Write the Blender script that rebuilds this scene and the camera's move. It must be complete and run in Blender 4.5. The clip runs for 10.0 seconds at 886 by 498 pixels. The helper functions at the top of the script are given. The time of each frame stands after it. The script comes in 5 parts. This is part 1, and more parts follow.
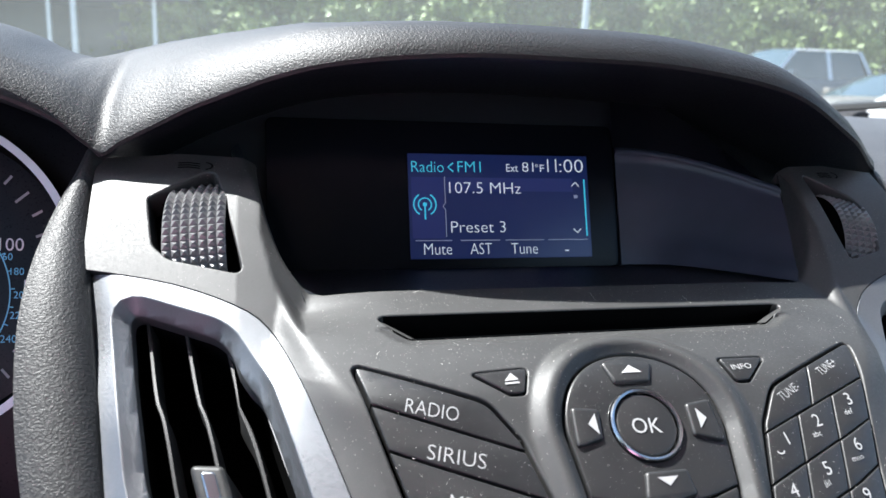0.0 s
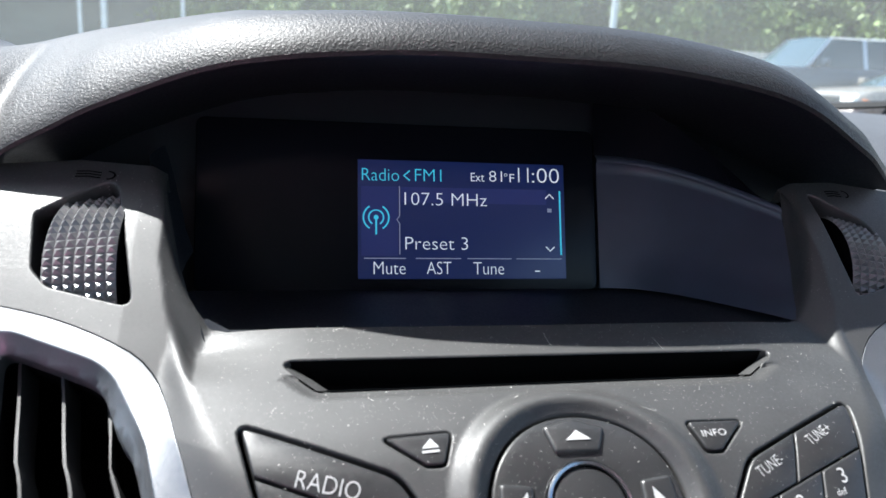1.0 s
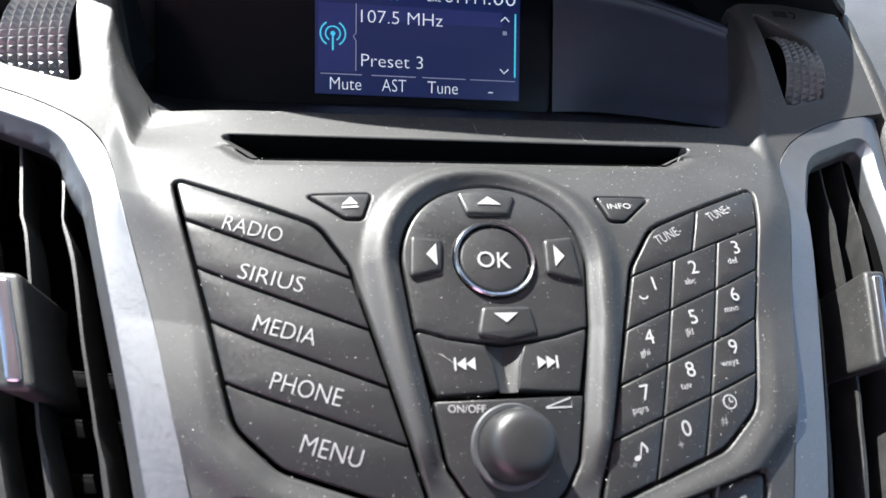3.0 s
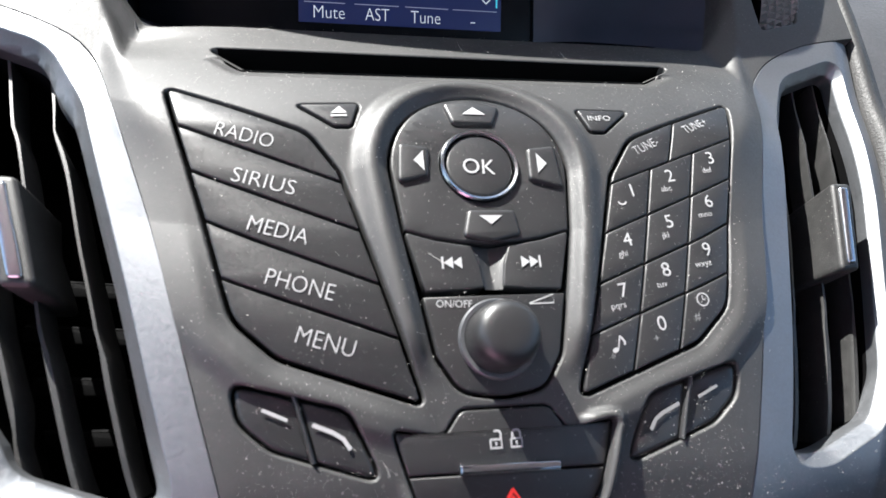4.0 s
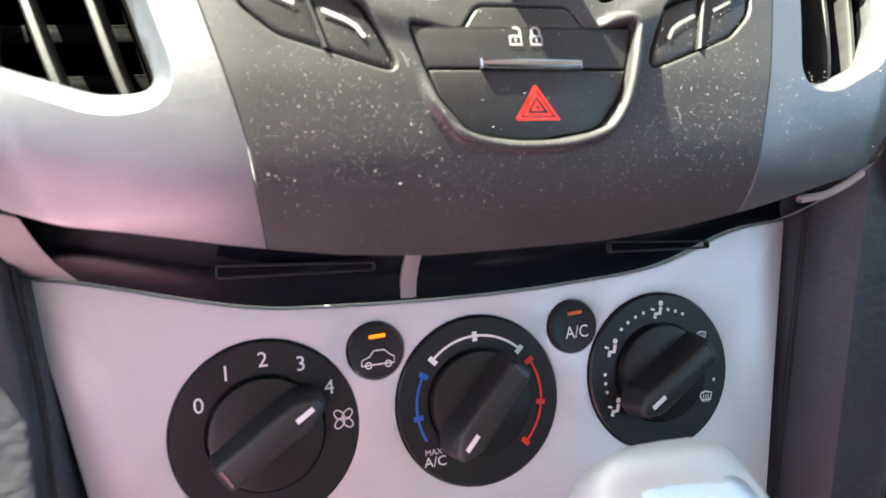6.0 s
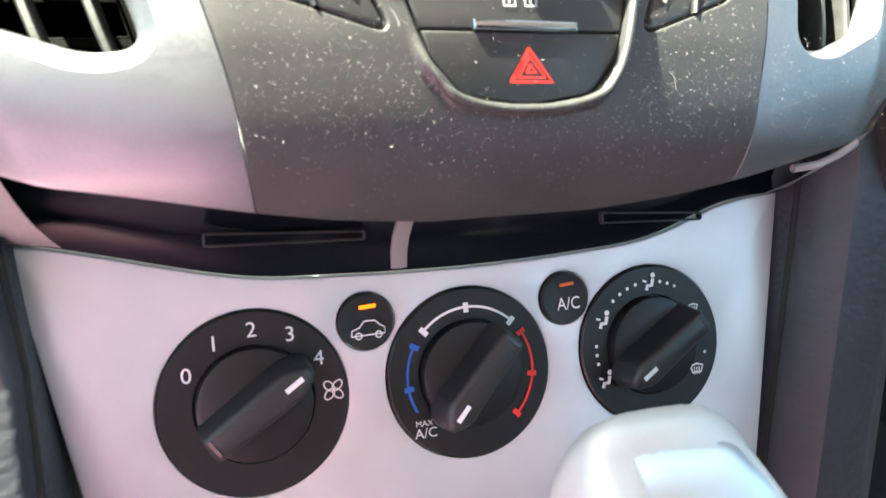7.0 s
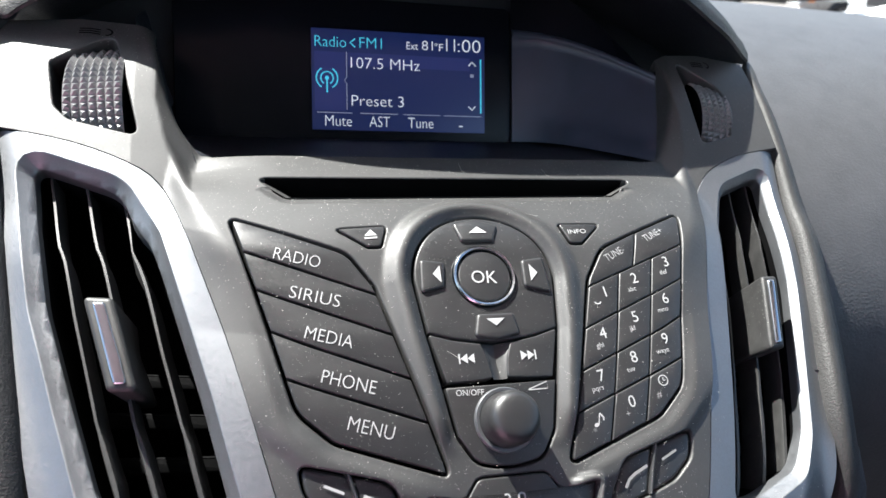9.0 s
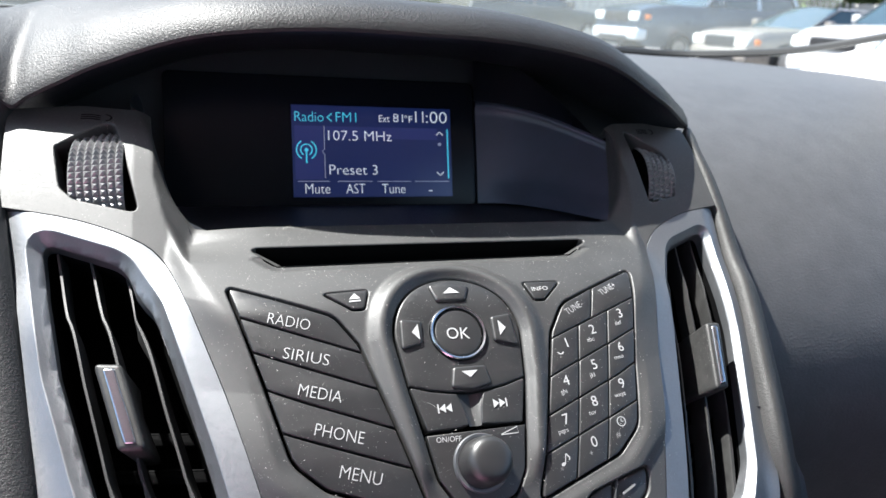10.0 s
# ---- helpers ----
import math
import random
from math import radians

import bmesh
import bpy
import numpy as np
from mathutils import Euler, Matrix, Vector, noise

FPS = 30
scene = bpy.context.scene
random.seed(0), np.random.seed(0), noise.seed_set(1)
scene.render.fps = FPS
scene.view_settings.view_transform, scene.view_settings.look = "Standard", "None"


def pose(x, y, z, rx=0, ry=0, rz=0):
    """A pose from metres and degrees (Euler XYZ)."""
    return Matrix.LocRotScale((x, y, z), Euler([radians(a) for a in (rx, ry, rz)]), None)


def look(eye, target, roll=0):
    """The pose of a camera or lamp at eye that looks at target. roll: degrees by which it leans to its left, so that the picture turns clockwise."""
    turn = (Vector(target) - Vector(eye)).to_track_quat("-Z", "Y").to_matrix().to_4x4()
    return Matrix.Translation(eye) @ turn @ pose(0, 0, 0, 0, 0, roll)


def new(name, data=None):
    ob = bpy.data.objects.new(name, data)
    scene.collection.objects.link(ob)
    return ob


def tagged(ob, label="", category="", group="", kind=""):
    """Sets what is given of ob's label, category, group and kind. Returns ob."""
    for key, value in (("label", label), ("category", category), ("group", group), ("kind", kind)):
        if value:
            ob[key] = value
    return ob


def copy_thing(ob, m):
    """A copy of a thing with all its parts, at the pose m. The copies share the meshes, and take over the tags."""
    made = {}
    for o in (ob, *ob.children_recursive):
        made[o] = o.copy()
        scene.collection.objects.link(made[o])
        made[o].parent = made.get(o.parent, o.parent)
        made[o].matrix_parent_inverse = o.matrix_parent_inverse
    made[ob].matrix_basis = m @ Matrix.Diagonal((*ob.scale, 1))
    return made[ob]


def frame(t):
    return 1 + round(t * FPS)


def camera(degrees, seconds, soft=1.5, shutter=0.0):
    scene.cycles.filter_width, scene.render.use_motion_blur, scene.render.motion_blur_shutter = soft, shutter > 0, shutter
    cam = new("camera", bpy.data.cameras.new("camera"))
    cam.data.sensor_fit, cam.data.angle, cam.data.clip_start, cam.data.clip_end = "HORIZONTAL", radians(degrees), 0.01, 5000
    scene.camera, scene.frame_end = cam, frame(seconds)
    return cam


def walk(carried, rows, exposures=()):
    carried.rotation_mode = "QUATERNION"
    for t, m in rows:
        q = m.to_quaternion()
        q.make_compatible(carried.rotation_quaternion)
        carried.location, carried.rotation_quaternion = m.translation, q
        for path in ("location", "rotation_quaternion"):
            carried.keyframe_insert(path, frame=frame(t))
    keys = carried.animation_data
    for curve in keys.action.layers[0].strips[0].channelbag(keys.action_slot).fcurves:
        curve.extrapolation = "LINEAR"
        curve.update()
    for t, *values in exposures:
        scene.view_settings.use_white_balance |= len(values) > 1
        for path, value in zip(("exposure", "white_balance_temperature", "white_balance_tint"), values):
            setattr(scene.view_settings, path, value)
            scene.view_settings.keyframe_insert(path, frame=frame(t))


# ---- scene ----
cam = camera(62.02, 10.0)
cam.data.dof.use_dof, cam.data.dof.focus_distance, cam.data.dof.aperture_fstop = True, 0.30, 18.0
PATH = [
    (0, (-0.1164, -0.1973, 1.0469), (0.3403, 1.7042, 0.6273), 2.24),
    (0.5, (-0.1073, -0.1936, 1.0532), (0.3251, 1.7104, 0.6200), 2.90),
    (1, (-0.0776, -0.1624, 1.0546), (0.3177, 1.7425, 0.5910), 3.14),
    (1.5, (-0.0655, -0.1555, 1.0624), (0.3031, 1.7419, 0.5490), 3.34),
    (2, (-0.0636, -0.1676, 1.0625), (0.2916, 1.7120, 0.4785), 3.65),
    (2.5, (-0.0544, -0.1771, 1.0426), (0.2933, 1.6799, 0.3861), 3.83),
    (2.7, (-0.0525, -0.1837, 1.0334), (0.2937, 1.6625, 0.3468), 3.94),
    (3.8, (-0.0569, -0.2071, 1.0122), (0.3542, 1.5938, 0.2455), 4.59),
    (4, (-0.0572, -0.2071, 1.0097), (0.3569, 1.5818, 0.2169), 4.58),
    (4.5, (-0.0648, -0.2156, 0.9949), (0.3902, 1.5513, 0.1758), 4.58),
    (5, (-0.0680, -0.2301, 0.9699), (0.4297, 1.5158, 0.1308), 4.32),
    (5.5, (-0.0692, -0.2271, 0.9487), (0.4866, 1.4711, 0.0502), 4.66),
    (6, (-0.0797, -0.2285, 0.9268), (0.5112, 1.4271, -0.0271), 4.91),
    (6.2, (-0.0812, -0.2292, 0.9176), (0.5211, 1.4144, -0.0497), 5.09),
    (7.3, (-0.0792, -0.2279, 0.9267), (0.5397, 1.3976, -0.0605), 5.56),
    (7.5, (-0.0787, -0.2283, 0.9353), (0.5359, 1.4112, -0.0314), 5.53),
    (8, (-0.0797, -0.2342, 0.9721), (0.5187, 1.4531, 0.0806), 5.37),
    (8.5, (-0.0801, -0.2348, 1.0234), (0.4838, 1.5027, 0.2090), 5.68),
    (9, (-0.0886, -0.2393, 1.0541), (0.4445, 1.5458, 0.3266), 5.07),
    (9.5, (-0.1007, -0.2645, 1.0753), (0.4326, 1.5452, 0.4118), 4.67),
    (10, (-0.1008, -0.2635, 1.0715), (0.5227, 1.5361, 0.4609), 4.32),
]
EXPOSURES = [(0, 1.9, 6150, 7), (1, 1.9, 6150, 7), (2.5, 2.2, 6300, 7), (4.5, 2.05, 6400, 8), (5.0, 2.15, 6550, 6), (5.5, 2.6, 6800, 2), (6.2, 3.4, 7350, -4), (7.5, 3.55, 7250, -9), (8.0, 3.2, 6900, -2), (8.5, 2.4, 6600, 4), (9.5, 2.1, 6300, 7), (10, 2.05, 6300, 7)]
walk(cam, [(t, look(eye, target, roll)) for t, eye, target, roll in PATH], EXPOSURES)

# ---- light ----
SUN_WAY = Vector((0.412, -0.309, -0.858)).normalized()
world = bpy.data.worlds.new("sky")
scene.world = world
world.use_nodes = True
wn, wl = world.node_tree.nodes, world.node_tree.links
sky = wn.new("ShaderNodeTexSky")
sky.sky_type, sky.sun_disc = "NISHITA", False
sky.sun_elevation = math.asin(-SUN_WAY.z)
sky.sun_rotation = math.atan2(-SUN_WAY.x, -SUN_WAY.y)
wl.new(sky.outputs[0], wn["Background"].inputs[0])
wn["Background"].inputs[1].default_value = 0.09
sun = new("sun", bpy.data.lights.new("sun", "SUN"))
sun.data.energy, sun.data.angle, sun.data.color = 5.0, radians(0.6), (1.0, 0.965, 0.92)
sun.matrix_world = look((0, 0, 6), Vector((0, 0, 6)) + SUN_WAY)


# ---- materials ----
def material(name, color, rough=0.5, metal=0.0, grain=0.0, grain_scale=2500.0, vary=0.15, vary_scale=60.0, coat=0.0,
             emit=0.0, spec=0.5, leather=0.0, leather_scale=420.0, dust=0.0, flake=0.0):
    """A surface with colour variation at a coarse and a fine scale, grain or leather relief, dust specks and metal flake."""
    m = bpy.data.materials.new(name)
    m.use_nodes = True
    nt = m.node_tree
    n, l = nt.nodes, nt.links
    b = n["Principled BSDF"]
    co = n.new("ShaderNodeTexCoord")
    b.inputs["Roughness"].default_value = rough
    b.inputs["Metallic"].default_value = metal
    b.inputs["Specular IOR Level"].default_value = spec
    b.inputs["Coat Weight"].default_value = coat
    b.inputs["Coat Roughness"].default_value = 0.06
    b.inputs["Base Color"].default_value = (*color, 1)

    def noise_at(scale, detail=3.0):
        t = n.new("ShaderNodeTexNoise")
        t.inputs["Scale"].default_value, t.inputs["Detail"].default_value = scale, detail
        l.new(co.outputs["Object"], t.inputs["Vector"])
        return t

    def mix(a, bb, fac, kind="MIX"):
        x = n.new("ShaderNodeMix")
        x.data_type, x.blend_type = "RGBA", kind
        for slot, v in (("A", a), ("B", bb)):
            s = [i for i in x.inputs if i.name == slot and i.type == "RGBA"][0]
            if hasattr(v, "is_linked"):
                l.new(v, s)
            else:
                s.default_value = v
        f = [i for i in x.inputs if i.name == "Factor" and i.type == "VALUE"][0]
        if hasattr(fac, "is_linked"):
            l.new(fac, f)
        else:
            f.default_value = fac
        return [o for o in x.outputs if o.type == "RGBA"][0]

    def ramp(src, lo, hi):
        r = n.new("ShaderNodeMapRange")
        r.inputs["From Min"].default_value, r.inputs["From Max"].default_value = lo, hi
        l.new(src, r.inputs["Value"])
        return r.outputs[0]

    col = (*color, 1)
    if vary:
        c0 = tuple(c * (1 - vary) for c in color) + (1,)
        c1 = tuple(min(1, c * (1 + vary)) for c in color) + (1,)
        col = mix(c0, c1, ramp(noise_at(vary_scale, 5).outputs[0], 0.3, 0.7))
        fine = noise_at(vary_scale * 18, 2)
        r = n.new("ShaderNodeMapRange")
        r.inputs["From Min"].default_value, r.inputs["From Max"].default_value = 0.3, 0.7
        r.inputs["To Min"].default_value, r.inputs["To Max"].default_value = max(0.02, rough * 0.88), min(1, rough * 1.14)
        l.new(fine.outputs[0], r.inputs["Value"])
        l.new(r.outputs[0], b.inputs["Roughness"])
    if dust:
        v = n.new("ShaderNodeTexVoronoi")
        v.inputs["Scale"].default_value = 700
        l.new(co.outputs["Object"], v.inputs["Vector"])
        speck = ramp(v.outputs["Distance"], 0.16, 0.08)
        patch = ramp(noise_at(45, 3).outputs[0], 0.45, 0.75)
        mul = n.new("ShaderNodeMath")
        mul.operation = "MULTIPLY"
        l.new(speck, mul.inputs[0])
        l.new(patch, mul.inputs[1])
        m2 = n.new("ShaderNodeMath")
        m2.operation = "MULTIPLY"
        m2.inputs[1].default_value = dust
        l.new(mul.outputs[0], m2.inputs[0])
        col = mix(col, (0.45, 0.43, 0.4, 1), m2.outputs[0])
    if hasattr(col, "is_linked"):
        l.new(col, b.inputs["Base Color"])
    heights = []
    if leather:
        warp = noise_at(leather_scale * 0.7, 3)
        add = n.new("ShaderNodeVectorMath")
        add.operation = "MULTIPLY_ADD"
        l.new(warp.outputs["Color"], add.inputs[0])
        add.inputs[1].default_value = (0.0022, 0.0022, 0.0022)
        l.new(co.outputs["Object"], add.inputs[2])
        long = n.new("ShaderNodeVectorMath")
        long.operation = "MULTIPLY"
        long.inputs[1].default_value = (0.62, 1.0, 1.0)
        l.new(add.outputs[0], long.inputs[0])
        v = n.new("ShaderNodeTexVoronoi")
        v.feature = "SMOOTH_F1"
        v.inputs["Scale"].default_value = leather_scale
        v.inputs["Smoothness"].default_value = 0.35
        l.new(long.outputs[0], v.inputs["Vector"])
        heights.append((ramp(v.outputs["Distance"], 0.75, 0.1), leather, 0.0004))
    if grain:
        heights.append((noise_at(grain_scale, 2).outputs[0], grain, 0.0003))
    if flake:
        v = n.new("ShaderNodeTexVoronoi")
        v.inputs["Scale"].default_value = 4500
        l.new(co.outputs["Object"], v.inputs["Vector"])
        heights.append((v.outputs["Color"], flake, 0.0002))
    last = None
    for src, strength, dist in heights:
        bump = n.new("ShaderNodeBump")
        bump.inputs["Strength"].default_value, bump.inputs["Distance"].default_value = strength, dist
        l.new(src, bump.inputs["Height"])
        if last:
            l.new(last, bump.inputs["Normal"])
        last = bump.outputs[0]
    if last:
        l.new(last, b.inputs["Normal"])
    if emit:
        b.inputs["Emission Color"].default_value = (*color, 1)
        b.inputs["Emission Strength"].default_value = emit
    return m


PLASTIC = material("console_plastic", (0.033, 0.0328, 0.0326), 0.52, grain=0.2, grain_scale=3200, vary=0.14, spec=0.58, dust=0.6)
BUTTON = material("button_plastic", (0.018, 0.018, 0.0185), 0.42, grain=0.12, vary=0.15, spec=0.6, dust=0.35)
KNOB = material("knob_rubber", (0.018, 0.018, 0.0185), 0.4, grain=0.12, vary=0.15, spec=0.6)
WHEEL = material("wheel_plastic", (0.13, 0.13, 0.132), 0.34, grain=0.1, vary=0.15, spec=0.75)
GLOSS = material("gloss_black", (0.005, 0.006, 0.009), 0.3, vary=0.1, spec=0.2)
# near-black stands in for shade inside the slot, ducts and wheel wells
DARK = material("near_black", (0.0018, 0.0018, 0.002), 0.75, vary=0.2, spec=0.06)
SLAT = material("dusty_slat_plastic", (0.017, 0.0168, 0.0165), 0.52, grain=0.3, grain_scale=2500, vary=0.3, vary_scale=200, dust=0.6)
SMOKED = material("smoked_panel", (0.004, 0.005, 0.008), 0.22, vary=0.1, spec=0.16)
# dark navy puts the hood's shade into the recess and hood underside
RECESS = material("shaded_recess_plastic", (0.0075, 0.0095, 0.0145), 0.5, grain=0.1, vary=0.12)
BLANK = material("blank_panel_plastic", (0.038, 0.045, 0.068), 0.42, grain=0.1, vary=0.1)
SILVER = material("silver_paint", (0.195, 0.202, 0.213), 0.50, metal=0.92, flake=0.06, vary=0.05, coat=0.1)
PLATE = material("silver_plate", (0.66, 0.65, 0.655), 0.40, metal=0.45, flake=0.06, vary=0.04)
CHROME = material("chrome", (0.42, 0.43, 0.45), 0.2, metal=1.0, vary=0.03)
LEATHER = material("grained_vinyl", (0.019, 0.019, 0.020), 0.51, leather=0.34, leather_scale=1250, grain=0.25, grain_scale=1800, vary=0.14, spec=0.36)
LEATHER_FINE = material("fine_grained_vinyl", (0.036, 0.037, 0.046), 0.5, leather=0.5, leather_scale=330, grain=0.1, vary=0.12)
EDGE = material("edge_vinyl", (0.030, 0.0295, 0.029), 0.58, leather=0.25, leather_scale=1100, grain=0.2, grain_scale=1800, vary=0.14, spec=0.4)
DASH = material("dash_plastic", (0.050, 0.050, 0.0525), 0.55, leather=0.25, leather_scale=700, grain=0.15, vary=0.12)
DIAL = material("dial_plastic", (0.010, 0.010, 0.0105), 0.4, grain=0.1, vary=0.15, spec=0.4)
DIAL_WHITE = material("bright_print", (0.75, 0.75, 0.75), 0.5, vary=0.03)
WHITE = material("white_print", (0.35, 0.35, 0.35), 0.5, vary=0.03)
GREY_PRINT = material("grey_print", (0.2, 0.2, 0.2), 0.5, vary=0.03)
RED = material("red_print", (0.65, 0.03, 0.025), 0.45, vary=0.05)
BLUE = material("blue_print", (0.02, 0.10, 0.42), 0.45, vary=0.05)
LED = material("amber_led", (1.0, 0.22, 0.01), 0.4, vary=0.0, emit=0.16)
LED_DIM = material("orange_led_off", (0.6, 0.13, 0.04), 0.4, vary=0.05)
SCREEN = material("screen_blue", (0.012, 0.022, 0.095), 0.25, vary=0.0, emit=0.10)
SCREEN_HI = material("screen_band", (0.02, 0.03, 0.13), 0.25, vary=0.0, emit=0.11)
INK_WHITE = material("screen_white", (0.75, 0.8, 0.85), 0.3, vary=0.0, emit=0.14)
INK_CYAN = material("screen_cyan", (0.08, 0.62, 0.8), 0.3, vary=0.0, emit=0.135)
INK_DIM = material("screen_grey_line", (0.3, 0.34, 0.45), 0.3, vary=0.0, emit=0.08)
LINT = material("lint", (0.6, 0.58, 0.55), 0.8, vary=0.1)
CYAN = material("pale_blue_print", (0.2, 0.6, 0.8), 0.5, vary=0.03)
CAP = material("grey_end_plastic", (0.22, 0.215, 0.21), 0.45, grain=0.15, vary=0.08)


# ---- surfaces of the console ----
def catmull(points, steps=20):
    p = np.array(points, float)
    out = []
    for i in range(len(p) - 1):
        a, b, c, d = p[max(i - 1, 0)], p[i], p[i + 1], p[min(i + 2, len(p) - 1)]
        for t in np.arange(steps) / steps:
            out.append(0.5 * (2 * b + (c - a) * t + (2 * a - 5 * b + 4 * c - d) * t * t + (3 * b - a - 3 * c + d) * t**3))
    return np.array(out + [p[-1]])


# side view of the console: (y, z) along the middle and along the wings
MIDDLE = catmull([(-.049, .812), (-.0605, .823), (-.0683, .834), (-.0712, .846), (-.0698, .858), (-.0634, .8725), (-.0546, .886), (-.031, .915),
                  (0, .945), (.016, .958), (.041, .968), (.068, .976), (.105, .984)])
run = np.r_[0, np.cumsum(np.hypot(*np.diff(MIDDLE, axis=0).T))]
run -= run[np.argmin(np.hypot(MIDDLE[:, 0], MIDDLE[:, 1] - .945))]
MIDDLE_RUN = run
WING = catmull([(-.145, -.046, .826), (-.128, -.0605, .840), (-.115, -.0620, .852), (-.091, -.053, .876), (-.045, -.018, .913), (0, .016, .945),
                (.03, .040, .962), (.05, .055, .9745), (.075, .074, .991), (.10, .0935, 1.007), (.13, .116, 1.021)])


def smooth(x, a, b):
    t = np.clip((np.asarray(x, float) - a) / (b - a), 0, 1)
    return t * t * (3 - 2 * t)


# the facet between the middle and the wings: its inner and outer line
FACET = [-.02, .02, .035, .047, .057, .066, .08]
INNER = [.066, .094, .1015, .1058, .1058, .1040, .0995]
OUTER = [.132, .1215, .1165, .1145, .1155, .1174, .1205]


def face_points(u, s):
    a, b = np.interp(s, FACET, INNER), np.interp(s, FACET, OUTER)
    k = np.clip((np.abs(u) - a) / (b - a), 0, 1)
    sharp = smooth(s, .034, .058)
    k = (k * k * (3 - 2 * k)) * (1 - sharp) + sharp * np.clip((k - .04) / .92, 0, 1)
    y = (1 - k) * np.interp(s, MIDDLE_RUN, MIDDLE[:, 0]) + k * np.interp(s, WING[:, 0], WING[:, 1])
    z = (1 - k) * np.interp(s, MIDDLE_RUN, MIDDLE[:, 1]) + k * np.interp(s, WING[:, 0], WING[:, 2])
    # the driver's wing leans away towards its outer edge
    lean = k * np.maximum(-u - .128, 0)
    narrow = .16 * np.maximum(u - .12, 0)
    return np.stack([u - .06 * lean - narrow, y + .22 * lean, z], -1)


def face(co):
    """Places (along, up the face, out of it) in metres on the console's front, for rows of co."""
    co = np.asarray(co, float)
    u, s, w = co.T
    e = 0.0015
    du = face_points(u + e, s) - face_points(u - e, s)
    ds = face_points(u, s + e) - face_points(u, s - e)
    nrm = np.cross(du, ds)
    nrm /= np.linalg.norm(nrm, axis=1)[:, None]
    return face_points(u, s) + nrm * w[:, None]


def flat(origin, right, up):
    """A mapping onto a plane."""
    o, r, v = (np.array(a, float) for a in (origin, right, up))
    r, v = r / np.linalg.norm(r), v / np.linalg.norm(v)
    n = np.cross(r, v)
    return lambda co: o + np.asarray(co)[:, :1] * r + np.asarray(co)[:, 1:2] * v + np.asarray(co)[:, 2:] * n


climate_plane = flat((0, -.043, .7855), (1, 0, 0), (0, .55, 1))
screen_plane = flat((0, .140, .968), (1, 0, 0), (0, .017, .048))


def mm(*rows):
    return [(a / 1000, b / 1000) for a, b in rows]


def mirror(outline):
    return [(-a, b) for a, b in reversed(outline)]


def rounded(corners, radius, steps=5):
    """A closed outline with rounded corners; radius: one for all or one a corner."""
    pts = [np.array(p[:2], float) for p in corners]
    n, out = len(pts), []
    for i, p in enumerate(pts):
        r = radius[i] if hasattr(radius, "__len__") else radius
        a, b = pts[i - 1] - p, pts[(i + 1) % n] - p
        la, lb = np.linalg.norm(a), np.linalg.norm(b)
        a, b = a / la, b / lb
        half = math.acos(max(-1, min(1, float(a @ b)))) / 2
        cut = min(r / max(math.tan(half), 0.05), 0.48 * la, 0.48 * lb)
        if r <= 0 or cut < 1e-5 or half > 1.53:
            out.append(p)
            continue
        p0, p1 = p + a * cut, p + b * cut
        for k in range(steps + 1):
            t = k / steps
            out.append((1 - t) ** 2 * p0 + 2 * t * (1 - t) * p + t * t * p1)
    return [tuple(p) for p in out]


def ellipse(x, y, rx, ry=None, n=40, turn=0.0):
    ry = ry or rx
    c, s = math.cos(turn), math.sin(turn)
    return [(x + rx * math.cos(a) * c - ry * math.sin(a) * s, y + rx * math.cos(a) * s + ry * math.sin(a) * c)
            for a in (2 * math.pi * k / n for k in range(n))]


def area(o):
    return sum(o[i - 1][0] * p[1] - p[0] * o[i - 1][1] for i, p in enumerate(o)) / 2


def grown(outline, d):
    """The outline moved outwards by d (inwards: minus)."""
    o = [np.array(p) for p in (outline if area(outline) > 0 else outline[::-1])]
    out = []
    for i, p in enumerate(o):
        a, b = p - o[i - 1], o[(i + 1) % len(o)] - p
        a, b = a / (np.linalg.norm(a) + 1e-12), b / (np.linalg.norm(b) + 1e-12)
        na, nb = np.array((a[1], -a[0])), np.array((b[1], -b[0]))
        m = na + nb
        m = m / max(float(m @ m) / 2, 0.6)
        out.append(tuple(p + m * d))
    return out


